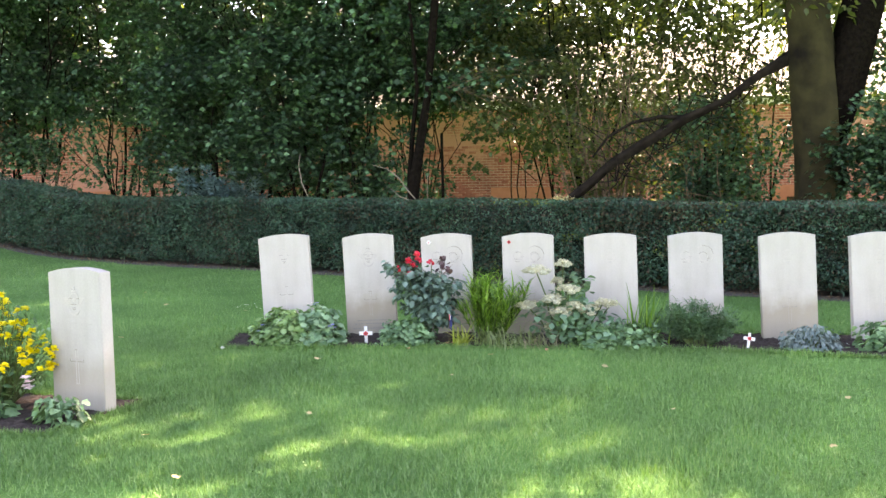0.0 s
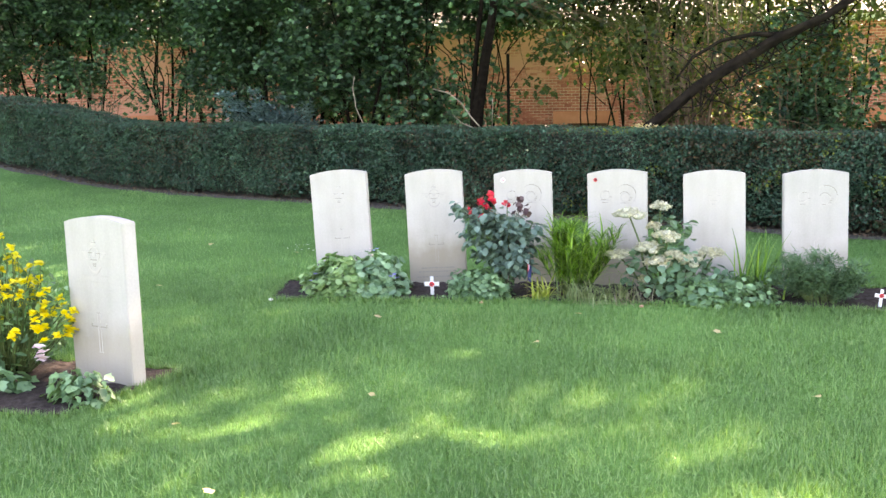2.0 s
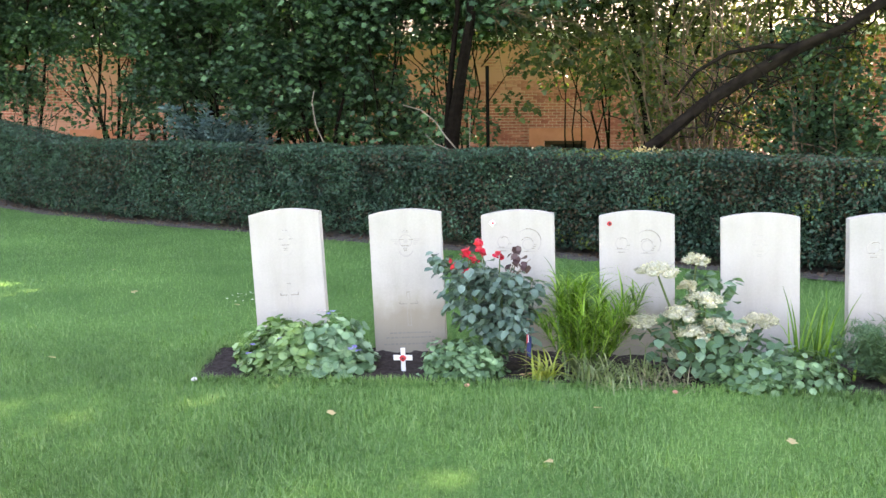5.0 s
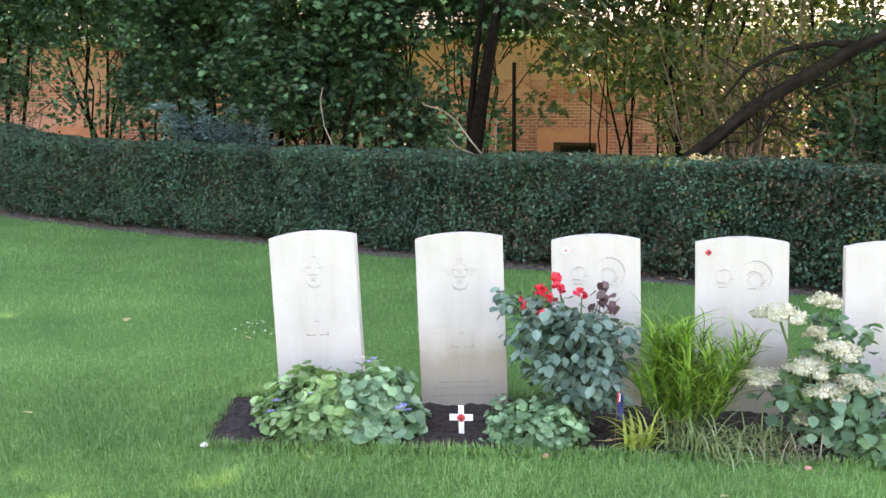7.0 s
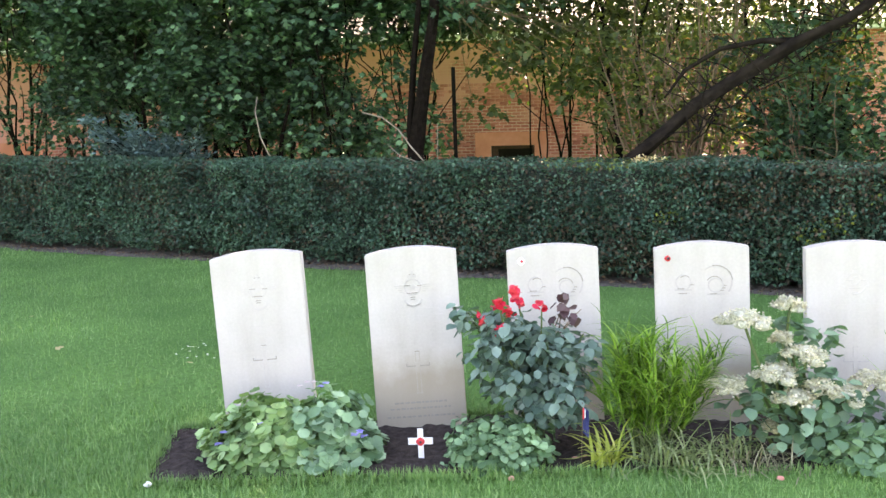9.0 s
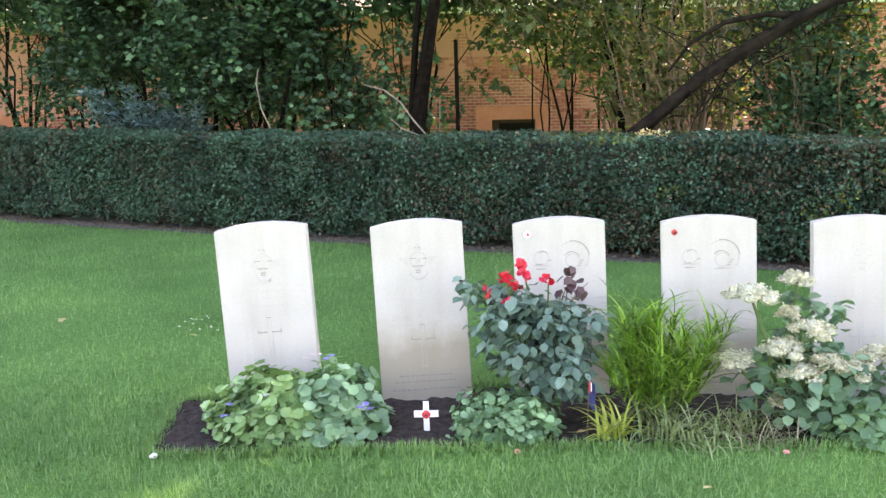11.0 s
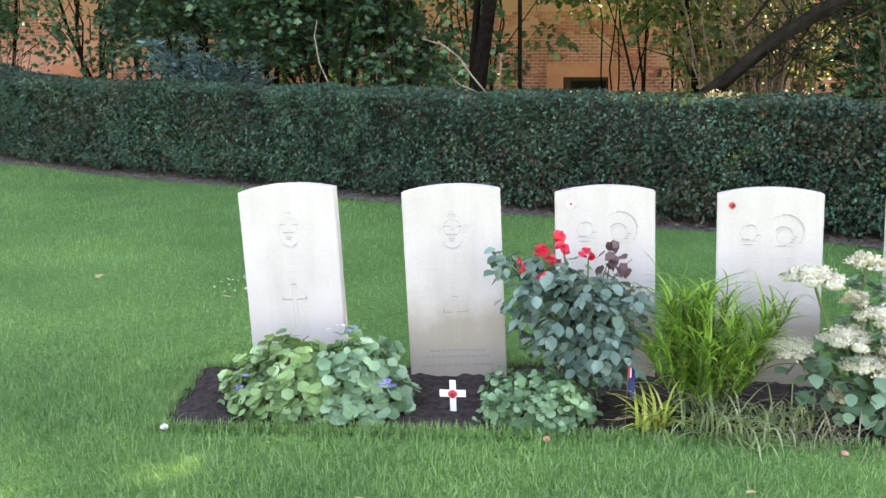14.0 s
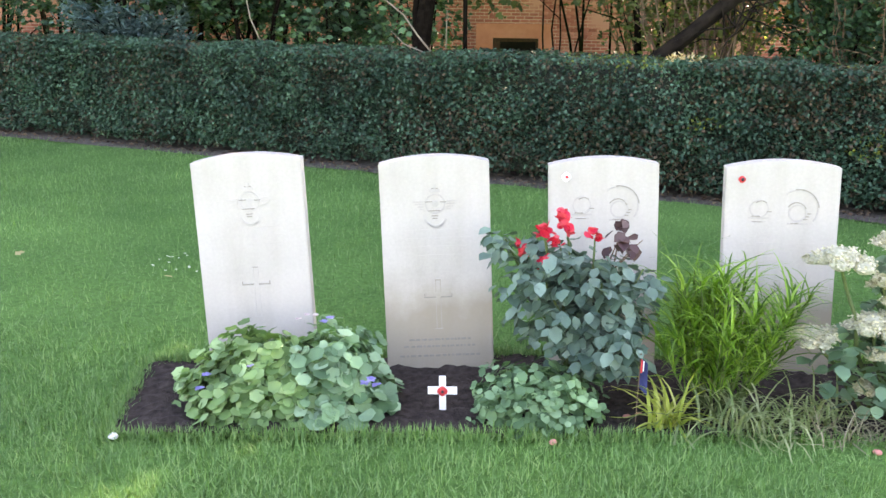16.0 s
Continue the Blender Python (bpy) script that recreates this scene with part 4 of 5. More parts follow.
def sedum():
    t = thing("sedum", "sedum with cream flat flower heads and fleshy leaves", "sedum", at=(1.5, -0.28, 0))
    heads = [(1.25, -0.30, 0.515, .092), (1.44, -0.22, 0.555, .058), (1.19, -0.31, 0.27, .072), (1.37, -0.32, 0.315, .080), (1.48, -0.31, 0.385, .078), (1.43, -0.37, 0.235, .080), (1.62, -0.34, 0.245, .078),
             (1.71, -0.31, 0.285, .060), (1.77, -0.28, 0.28, .052), (1.53, -0.36, 0.27, .060), (1.34, -0.38, 0.12, .022), (1.40, -0.27, 0.43, .035)]
    g = Geo()
    for i, (x, y, z, r) in enumerate(heads):
        g = Geo().tube(bent((1.5 + (x - 1.5) * 0.35, -0.26, 0), (x, y, z), 0.03, 5, i, 0.03), taper(0.008, 0.005, 5), 6)
        part("stalk", g, M_STEM, t)
    rr = random.Random(19)
    for x, y, z, r in heads:
        knobs = [(x, y, z + 0.012, 0.50 * r)]
        for k in range(11):
            a, q = k * 2.4 + rr.uniform(-0.3, 0.3), r * math.sqrt((k + 0.8) / 11) * 0.92
            knobs.append((x + q * math.cos(a), y + q * math.sin(a), z + 0.018 - 0.40 * q * q / r + rr.uniform(-0.010, 0.010), r * rr.uniform(0.24, 0.36)))
        b = bmesh.new()
        for kx, ky, kz, kr in knobs:
            made = bmesh.ops.create_icosphere(b, subdivisions=2, radius=1.0)["verts"]
            for q in made:
                lump = kr * (1 + 0.22 * noise.noise(q.co * 3 + Vector((kx * 40, kz * 40, 0))))
                q.co = Vector((q.co.x * lump + kx, q.co.y * lump + ky, q.co.z * lump * (0.72 if q.co.z > 0 else 0.5) + kz))
        me = bpy.data.meshes.new("flower_head")
        b.to_mesh(me)
        b.normal_update()
        top = np.array([tuple(q.co) for q in b.verts if q.normal.z > -0.45])
        b.free()
        me.polygons.foreach_set("use_smooth", [True] * len(me.polygons))
        head = part("flower_head", me, M_CREAM_CORE, t, "flat domed cream flower head")
        n = 1500
        pos = top[rng.integers(0, len(top), n)] + rng.normal(0, 0.0045, (n, 3))
        part("floret_cover", scatter("floret_cover", OVATE, pos, rng.uniform(0.006, 0.010, n), *loose(n, -0.5, 1.2), 1.9), M_CREAM, head, "tiny cream star florets", kind="stuff")
    p = np.concatenate([clump(220, (1.45, -0.33, 0.18), (0.27, 0.16, 0.17), 0.2), clump(180, (1.68, -0.36, 0.12), (0.24, 0.16, 0.13), 0.2), clump(40, (1.45, -0.26, 0.30), (0.2, 0.1, 0.1), 0.2), clump(24, (1.47, -0.20, 0.45), (0.08, 0.05, 0.05), 0.2), clump(34, (1.55, -0.2, 0.42), (0.12, 0.05, 0.09), 0.2)])
    p[:, 2] = np.maximum(p[:, 2], 0.02)
    n = len(p)
    part("leaves", scatter("leaves", OVATE, p, rng.uniform(0.045, 0.07, n), rng.uniform(0, 6.28, n), rng.uniform(-1.1, 0.3, n), rng.uniform(-0.5, 0.5, n), 1.4), L_SEDUM, t, kind="stuff")


sedum()


def feathery_bush():
    t = thing("feathery_bush", "soft dark green feathery bush before a headstone", "bush", at=(2.38, -0.30, 0))
    g = Geo()
    pts, yaw = [], []
    rr = random.Random(5)
    for i in range(90):
        a, q = rr.uniform(0, 6.28), rr.uniform(0.1, 1)
        tip = (2.38 + 0.32 * q * math.cos(a), -0.30 + 0.19 * q * math.sin(a), rr.uniform(0.1, 0.34) * (1.05 - 0.4 * q) + (0.08 if i % 9 == 0 else 0))
        line = bent((2.38 + 0.08 * math.cos(a), -0.30 + 0.05 * math.sin(a), 0), tip, 0.1, 5, i, 0.05)
        g.tube(line, taper(0.003, 0.001, 5), 4)
        for p in line[2:]:
            for k in range(26):
                pts.append((p.x + rr.gauss(0, 0.018), p.y + rr.gauss(0, 0.018), max(0.015, p.z + rr.gauss(0, 0.016))))
    part("stem_growth", g, M_STEM, t, kind="stuff")
    n = len(pts)
    part("leaves", scatter("leaves", NEEDLE, np.array(pts), rng.uniform(0.03, 0.055, n), *loose(n, -0.5, 1.0), 1.5), L_FEATHER, t, kind="stuff")


feathery_bush()
g1 = mound("glaucous_plant", "low silvery blue-green plant on the soil", (3.10, -0.38), (0.20, 0.13, 0.15), 900, SMALL, 0.038, L_GLAUCOUS, 14, seed=6)
mound("leafy_plant", "green leafy plant at the last headstone", (3.68, -0.36), (0.30, 0.2, 0.2), 420, LOBED, 0.055, L_LOW, 18, seed=7)
m8 = mound("leafy_plant", "small broad-leaved plant at the lone headstone foot", (-1.00, -2.70), (0.15, 0.08, 0.13), 190, LOBED, 0.042, L_LOW, 10, seed=8)
little_flowers(m8, [(-1.20, -2.66, 0.17), (-1.185, -2.66, 0.195), (-1.21, -2.65, 0.215), (-1.18, -2.67, 0.165)], M_PALE_PINK, 0.03, "pink_blossom")
mound("leafy_plant", "broad leaves under the yellow flowers", (-1.58, -2.62), (0.26, 0.13, 0.14), 150, LOBED, 0.07, L_LOW, 10, seed=9)


def yellow_bush():
    t = thing("yellow_flower_bush", "bushy plant covered with yellow daisy-like flowers", "flowering plant", at=(-1.58, -2.36, 0))
    g = Geo()
    rr = random.Random(11)
    tips = []
    for i in range(170):
        a, q = rr.uniform(0, 6.28), rr.uniform(0, 1) ** 0.4
        h = 0.66 * (1 - 0.55 * q * q) * rr.uniform(0.65, 1.05)
        tip = (-1.58 + 0.40 * q * math.cos(a), -2.44 + 0.2 * q * math.sin(a), h)
        tips.append(tip)
        g.tube(bent((-1.58 + 0.1 * math.cos(a) * q, -2.36 + 0.06 * math.sin(a), 0), tip, 0.04, 4, i, 0.04), taper(0.004, 0.002, 4), 4)
    part("stem_growth", g, M_STEM, t, kind="stuff")
    p = np.concatenate([clump(900, (-1.58, -2.36, 0.28), (0.38, 0.19, 0.28), 0.1)])
    p[:, 2] = np.maximum(p[:, 2], 0.02)
    n = len(p)
    part("leaves", scatter("leaves", SMALL, p, rng.uniform(0.04, 0.07, n), *loose(n, -0.2, 1.1), 0.7), L_LOW, t, kind="stuff")
    for i, (x, y, z) in enumerate(tips):
        k = np.arange(9)
        yaw = k * 2 * math.pi / 9
        # heads face the open side
        pos = np.stack([x + 0 * yaw, y - 0.01 + 0 * yaw, z + 0 * yaw], -1)
        part("flower_head", scatter("flower_head", OVATE, pos, 0.027, yaw, rng.uniform(-0.5, 1.1, 9), rng.uniform(-0.3, 0.3, 9), 1.5), M_YELLOW, t)


yellow_bush()


# ---- building behind the trees ----
WALL_Y = 15.6
WINDOWS = [(-10.6, -9.75), (-0.17, 0.70), (6.2, 6.9)]


def build_house():
    h = thing("brick_building", "long low old brick building with white eaves", "building", at=(0, WALL_Y, 0))
    g = Geo()
    x = -30.0
    for a, b in WINDOWS:
        g.box(x, a, WALL_Y, WALL_Y + 0.4, -0.1, 0.58)
        g.box(a, b, WALL_Y, WALL_Y + 0.4, -0.1, 0.02)
        x = b
    g.box(x, 30, WALL_Y, WALL_Y + 0.4, -0.1, 0.58)
    g.box(-30, 30, WALL_Y, WALL_Y + 0.4, 0.58, 2.66)
    wall = part("wall", g, M_BRICK, h, "weathered red brick wall with plaster patches")
    for a, b in WINDOWS:
        g = Geo().box(a - 0.32, b + 0.25, WALL_Y - 0.03, WALL_Y - 0.004, 0.585, 0.85)
        g.box(a - 0.32, a, WALL_Y - 0.03, WALL_Y - 0.004, -0.1, 0.585).box(b, b + 0.25, WALL_Y - 0.03, WALL_Y - 0.004, -0.1, 0.585)
        wn = part("window", g, M_PLASTER, h, "cellar window in an orange plaster surround")
        part("frame", Geo().box(a, a + 0.14, WALL_Y + 0.12, WALL_Y + 0.17, 0.02, 0.578).box(a + 0.14, b, WALL_Y + 0.12, WALL_Y + 0.17, 0.51, 0.578).box(b - 0.05, b, WALL_Y + 0.12, WALL_Y + 0.17, 0.02, 0.51), M_RUST, wn)
        # near-black slab behind the hole, coloured as the unlit inside
        part("shade_backing", Geo().box(a - 0.1, b + 0.1, WALL_Y + 0.42, WALL_Y + 0.5, -0.1, 0.9), M_DARK_ROOM, wn)
    part("eaves_board", Geo().box(-30.2, 30.2, WALL_Y - 0.28, WALL_Y + 0.4, 2.665, 2.78), M_FASCIA, h, "white painted eaves board")
    for i in range(60):
        g = Geo()
        x0 = -30.2 + i * 1.005
        g.add([(x0, WALL_Y - 0.34, 2.79), (x0 + 0.98, WALL_Y - 0.34, 2.79), (x0 + 0.98, WALL_Y + 5.2, 4.75), (x0, WALL_Y + 5.2, 4.75),
               (x0, WALL_Y - 0.34, 2.83), (x0 + 0.98, WALL_Y - 0.34, 2.83), (x0 + 0.98, WALL_Y + 5.2, 4.79), (x0, WALL_Y + 5.2, 4.79)],
              [(3, 2, 1, 0), (4, 5, 6, 7), (0, 1, 5, 4), (1, 2, 6, 5), (2, 3, 7, 6), (3, 0, 4, 7)])
        part("roof_panel", g, M_ROOF, h)
    return wall


HOUSE_WALL = build_house()


# ---- trees and shrubs beyond the hedge ----
def leaf_crown(t, name, clumps, per, size, material, shape=OVATE, width=1.1, label=""):
    """Clumps of leaves that hang outwards from each bough's end, thick on top and ragged below."""
    pos, yaws = [], []
    for c, r, k in clumps:
        p = clump(int(per * k), c, r, 0.45)
        d = (p - np.array(c)) / np.array(r)
        p = p[(d[:, 2] > -0.35) | (rng.uniform(0, 1, len(p)) < 0.35)]
        d = (p - np.array(c)) / np.array(r)
        p[:, 2] -= 0.22 * r[0] * (d[:, 0] ** 2 + d[:, 1] ** 2)
        pos.append(p)
        yaws.append(np.arctan2(d[:, 1], d[:, 0]) - math.pi / 2 + rng.normal(0, 1.0, len(p)))
    p, yaw = np.concatenate(pos), np.concatenate(yaws)
    if shape is MAPLE:
        # dark hollows between the boughs
        deep = np.array([noise.noise(Vector((a * 1.7, b * 1.7, c * 2.1))) for a, b, c in p])
        keep = (deep > -0.10) | (rng.uniform(0, 1, len(p)) < 0.22)
        p, yaw = p[keep], yaw[keep]
    n = len(p)
    part(name, scatter(name, shape, p, rng.uniform(size * 0.55, size * 1.25, n), yaw, rng.uniform(-1.3, 0.3, n), rng.uniform(-0.9, 0.9, n), width), material, t, label, kind="stuff")


def random_clumps(n, lo, hi, r0, r1, keep=lambda x, y, z: True, seed=0):
    rr = random.Random(seed)
    out = []
    while len(out) < n:
        c = tuple(rr.uniform(a, b) for a, b in zip(lo, hi))
        if keep(*c):
            r = rr.uniform(r0, r1)
            out.append((c, (r * 1.25, r * 1.1, r * 0.75), (r / r1) ** 2))
    return out


def twigs_to(g, root, clumps, every=2, r=0.012, seed=0):
    """A thin bough to each clump, leaving the stems at a natural upward slant."""
    for i, (c, _, _) in enumerate(clumps[::every]):
        dx, dy = c[0] - root[0], c[1] - root[1]
        start = (root[0] + 0.2 * dx, root[1] + 0.2 * dy, max(root[2], c[2] - 0.75 * math.hypot(dx, dy) - 0.15))
        g.tube(bent(start, c, 0.05, 4, seed + i, 0.07), taper(r, r * 0.3, 4), 4)


def dense_maple(x, y, spread, top, n, seed, label, low=0.9, material=None, per=640, size=0.098, girth=0.032):
    """Many-stemmed leafy tree whose boughs hang low behind the hedge."""
    t = thing("tree", label, "tree", "trees beyond the hedge", at=(x, y, 0))
    cl = random_clumps(n, (x - spread, y - spread * 0.5, low + 0.25), (x + spread, y + spread * 0.6, top), 0.24, 0.56, lambda a, b, c: ((a - x) / spread) ** 2 + ((b - y) / spread) ** 2 < 1.0, seed)
    g = Geo()
    for k in range(4):
        a = k * 1.3 + seed
        g.tube(bent((x + 0.12 * math.cos(a), y + 0.12 * math.sin(a), -0.05), (x + spread * 0.45 * math.cos(a), y + 0.4 * math.sin(a), top * 0.75), 0.03, 7, seed * 7 + k, 0.025), taper(girth, 0.3 * girth, 7), 7)
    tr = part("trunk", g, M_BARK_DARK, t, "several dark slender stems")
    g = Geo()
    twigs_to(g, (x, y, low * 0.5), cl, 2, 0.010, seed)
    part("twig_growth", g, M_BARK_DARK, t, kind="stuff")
    leaf_crown(t, "crown", cl, per, size, material or L_TREE, MAPLE if size < 0.11 and not material else OVATE, 1.0 if size < 0.11 else 1.2)


dense_maple(-3.3, 7.4, 1.6, 5.8, 70, 1, "dense dark green leafy tree hanging behind the hedge", 1.3)
dense_maple(-4.75, 8.7, 1.05, 6.0, 48, 2, "dark leafy tree with low boughs behind the hedge", 1.3)
dense_maple(-1.6, 6.5, 1.0, 5.4, 52, 3, "dark green leafy sapling tree near the slim trunk", 0.85, girth=0.014)
dense_maple(-4.0, 7.5, 1.0, 3.6, 38, 11, "low bushy green tree leaning over the hedge", 1.4)
dense_maple(-2.3, 6.5, 0.9, 3.2, 34, 12, "low bushy green sapling behind the hedge", 0.95)
dense_maple(-8.9, 10.6, 2.1, 6.0, 60, 4, "dark shady tree at the far end of the hedge", 2.2)
dense_maple(-7.6, 11.4, 2.2, 6.4, 58, 13, "tall dark tree in front of the wall", 2.3, None, 700, 0.12)
dense_maple(-0.9, 8.2, 1.9, 6.4, 66, 14, "tall dark leafy tree near the wall", 2.0, girth=0.014)
dense_maple(-6.6, 9.4, 1.2, 3.4, 13, 30, "thin maple with dark leaf sprays before the wall", 0.9, None, 260, 0.09, 0.02)
dense_maple(-0.75, 7.0, 0.75, 3.6, 30, 31, "young maple crown behind the slim trunk", 1.85, None, 520, 0.098, 0.012)
dense_maple(0.75, 7.6, 1.1, 4.2, 34, 32, "olive-green tree crown above the eaves line", 1.95, L_OLIVE, 380, 0.09, 0.012)
dense_maple(5.9, 5.2, 1.1, 4.6, 46, 5, "dark leafy bush beside the big trunk", 0.7)


dense_maple(1.7, 7.6, 1.6, 5.0, 46, 15, "sparse olive-green tree before the wall", 1.45, L_OLIVE, 330, 0.085)
dense_maple(3.5, 7.8, 1.6, 5.2, 44, 16, "olive-green tree with sunlit gaps", 1.3, L_OLIVE, 330, 0.085)
dense_maple(3.2, 5.7, 0.75, 2.0, 24, 17, "dark green shrub under the leaning limb", 0.6, None, 260, 0.08)
dense_maple(6.8, 8.2, 1.8, 6.0, 40, 18, "dark tree behind the big trunk", 1.6, None, 300, 0.1)


dense_maple(-10.6, 11.2, 2.0, 5.5, 44, 26, "dark leafy tree at the hedge corner", 2.1)
dense_maple(-13.5, 13.4, 3.0, 8.0, 52, 28, "broad dark tree beyond the hedge corner", 2.7, None, 300, 0.15)
dense_maple(-9.7, 10.4, 1.1, 3.6, 36, 29, "low dark boughs hanging at the hedge corner", 1.0)
dense_maple(1.2, 9.8, 1.9, 6.0, 46, 21, "tall olive tree close to the wall", 2.1, L_OLIVE, 300, 0.1, 0.02)
dense_maple(4.6, 10.0, 2.0, 6.2, 24, 22, "tall olive tree with bright gaps", 2.3, L_OLIVE, 260, 0.1, 0.02)
dense_maple(-7.4, 12.8, 3.0, 7.6, 56, 19, "broad dark tree shading the wall", 2.7, None, 300, 0.15)
dense_maple(-2.8, 12.6, 3.0, 7.6, 56, 20, "broad dark tree behind the leafy saplings", 2.9, None, 300, 0.15)
dense_maple(-4.35, 7.7, 0.7, 1.9, 16, 23, "low dark bush hiding the wall", 0.6, None, 300, 0.09)
dense_maple(-3.0, 8.2, 1.2, 2.2, 28, 24, "low dark bush in the undergrowth", 0.5, None, 300, 0.09)
dense_maple(-1.5, 7.4, 0.8, 2.0, 18, 25, "low dark bush beside the slim tree", 0.5, None, 300, 0.09)


dense_maple(5.15, 4.25, 0.62, 2.1, 26, 27, "dark green bush in front of the big trunk", 0.6, None, 420, 0.08)


def slim_tree():
    t = thing("tree", "slim dark forked tree close behind the hedge", "tree", "trees beyond the hedge", at=(-0.45, 5.15, 0))
    g = Geo()
    g.tube([(-0.60, 5.15, -0.05), (-0.58, 5.15, 0.75), (-0.51, 5.15, 1.25), (-0.42, 5.15, 1.82), (-0.36, 5.2, 2.2), (-0.25, 5.2, 3.4), (-0.15, 5.3, 4.6)], [0.09, 0.08, 0.068, 0.06, 0.055, 0.05, 0.03], 10, 0.3)
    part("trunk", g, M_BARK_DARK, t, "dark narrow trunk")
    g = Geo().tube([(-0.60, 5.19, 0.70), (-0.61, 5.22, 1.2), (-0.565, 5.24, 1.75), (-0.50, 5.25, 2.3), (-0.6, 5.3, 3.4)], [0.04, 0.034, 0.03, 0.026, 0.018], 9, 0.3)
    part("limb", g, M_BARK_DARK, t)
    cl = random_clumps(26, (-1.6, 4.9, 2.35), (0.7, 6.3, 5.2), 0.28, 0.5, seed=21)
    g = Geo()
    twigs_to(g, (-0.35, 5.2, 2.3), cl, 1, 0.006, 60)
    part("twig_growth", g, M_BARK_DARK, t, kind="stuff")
    leaf_crown(t, "crown", cl, 340, 0.10, L_TREE, MAPLE, 1.0)
    # thin hanging sprays in front of the wall
    cl = random_clumps(34, (-0.1, 5.6, 1.25), (1.6, 7.4, 2.7), 0.12, 0.28, seed=22)
    leaf_crown(t, "low_sprays", cl, 100, 0.075, L_OLIVE, LOBED, 1.1)
    g = Geo()
    twigs_to(g, (-0.35, 5.2, 2.3), cl, 2, 0.006, 90)
    part("spray_growth", g, M_TWIG, t, kind="stuff")


slim_tree()


def bare_twigs():
    for pts, r in (([(-0.40, 4.75, 0.82), (-0.55, 4.72, 1.0), (-0.66, 4.7, 1.16), (-0.80, 4.68, 1.27), (-0.98, 4.68, 1.32)], 0.012),
                   ([(-0.44, 4.76, 0.84), (-0.66, 4.72, 0.93), (-0.76, 4.7, 1.03)], 0.008),
                   ([(-2.05, 5.6, 0.85), (-2.16, 5.6, 1.1), (-2.2, 5.6, 1.35), (-2.17, 5.6, 1.5)], 0.012),
                   ([(-0.33, 4.85, 0.8), (-0.32, 4.85, 1.2)], 0.007)):
        g = Geo().tube(pts, taper(r * 0.75, r * 0.4, len(pts) - 1), 6)
        whole("bare_twig", g.mesh("bare_twig", True), M_TWIG_PALE, "pale bare twig sticking out above the hedge", "twig", "bare twigs")
    g = Geo().tube([(-0.18, 5.3, -0.1), (-0.2, 5.3, 1.72)], [0.019, 0.019], 8)
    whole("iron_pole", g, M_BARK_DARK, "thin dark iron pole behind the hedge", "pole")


bare_twigs()


def open_gap(x, y, z):
    """Gaps left in the unseen high crown, through which sun falls on the lawn."""
    gx, gy = x - z * SUN_DIR.x / SUN_DIR.z, y - z * SUN_DIR.y / SUN_DIR.z
    return not ((gy < -2.6 and -1.9 < gx < 2.4) or (gy < -2.9 and 2.0 < gx < 4.4))


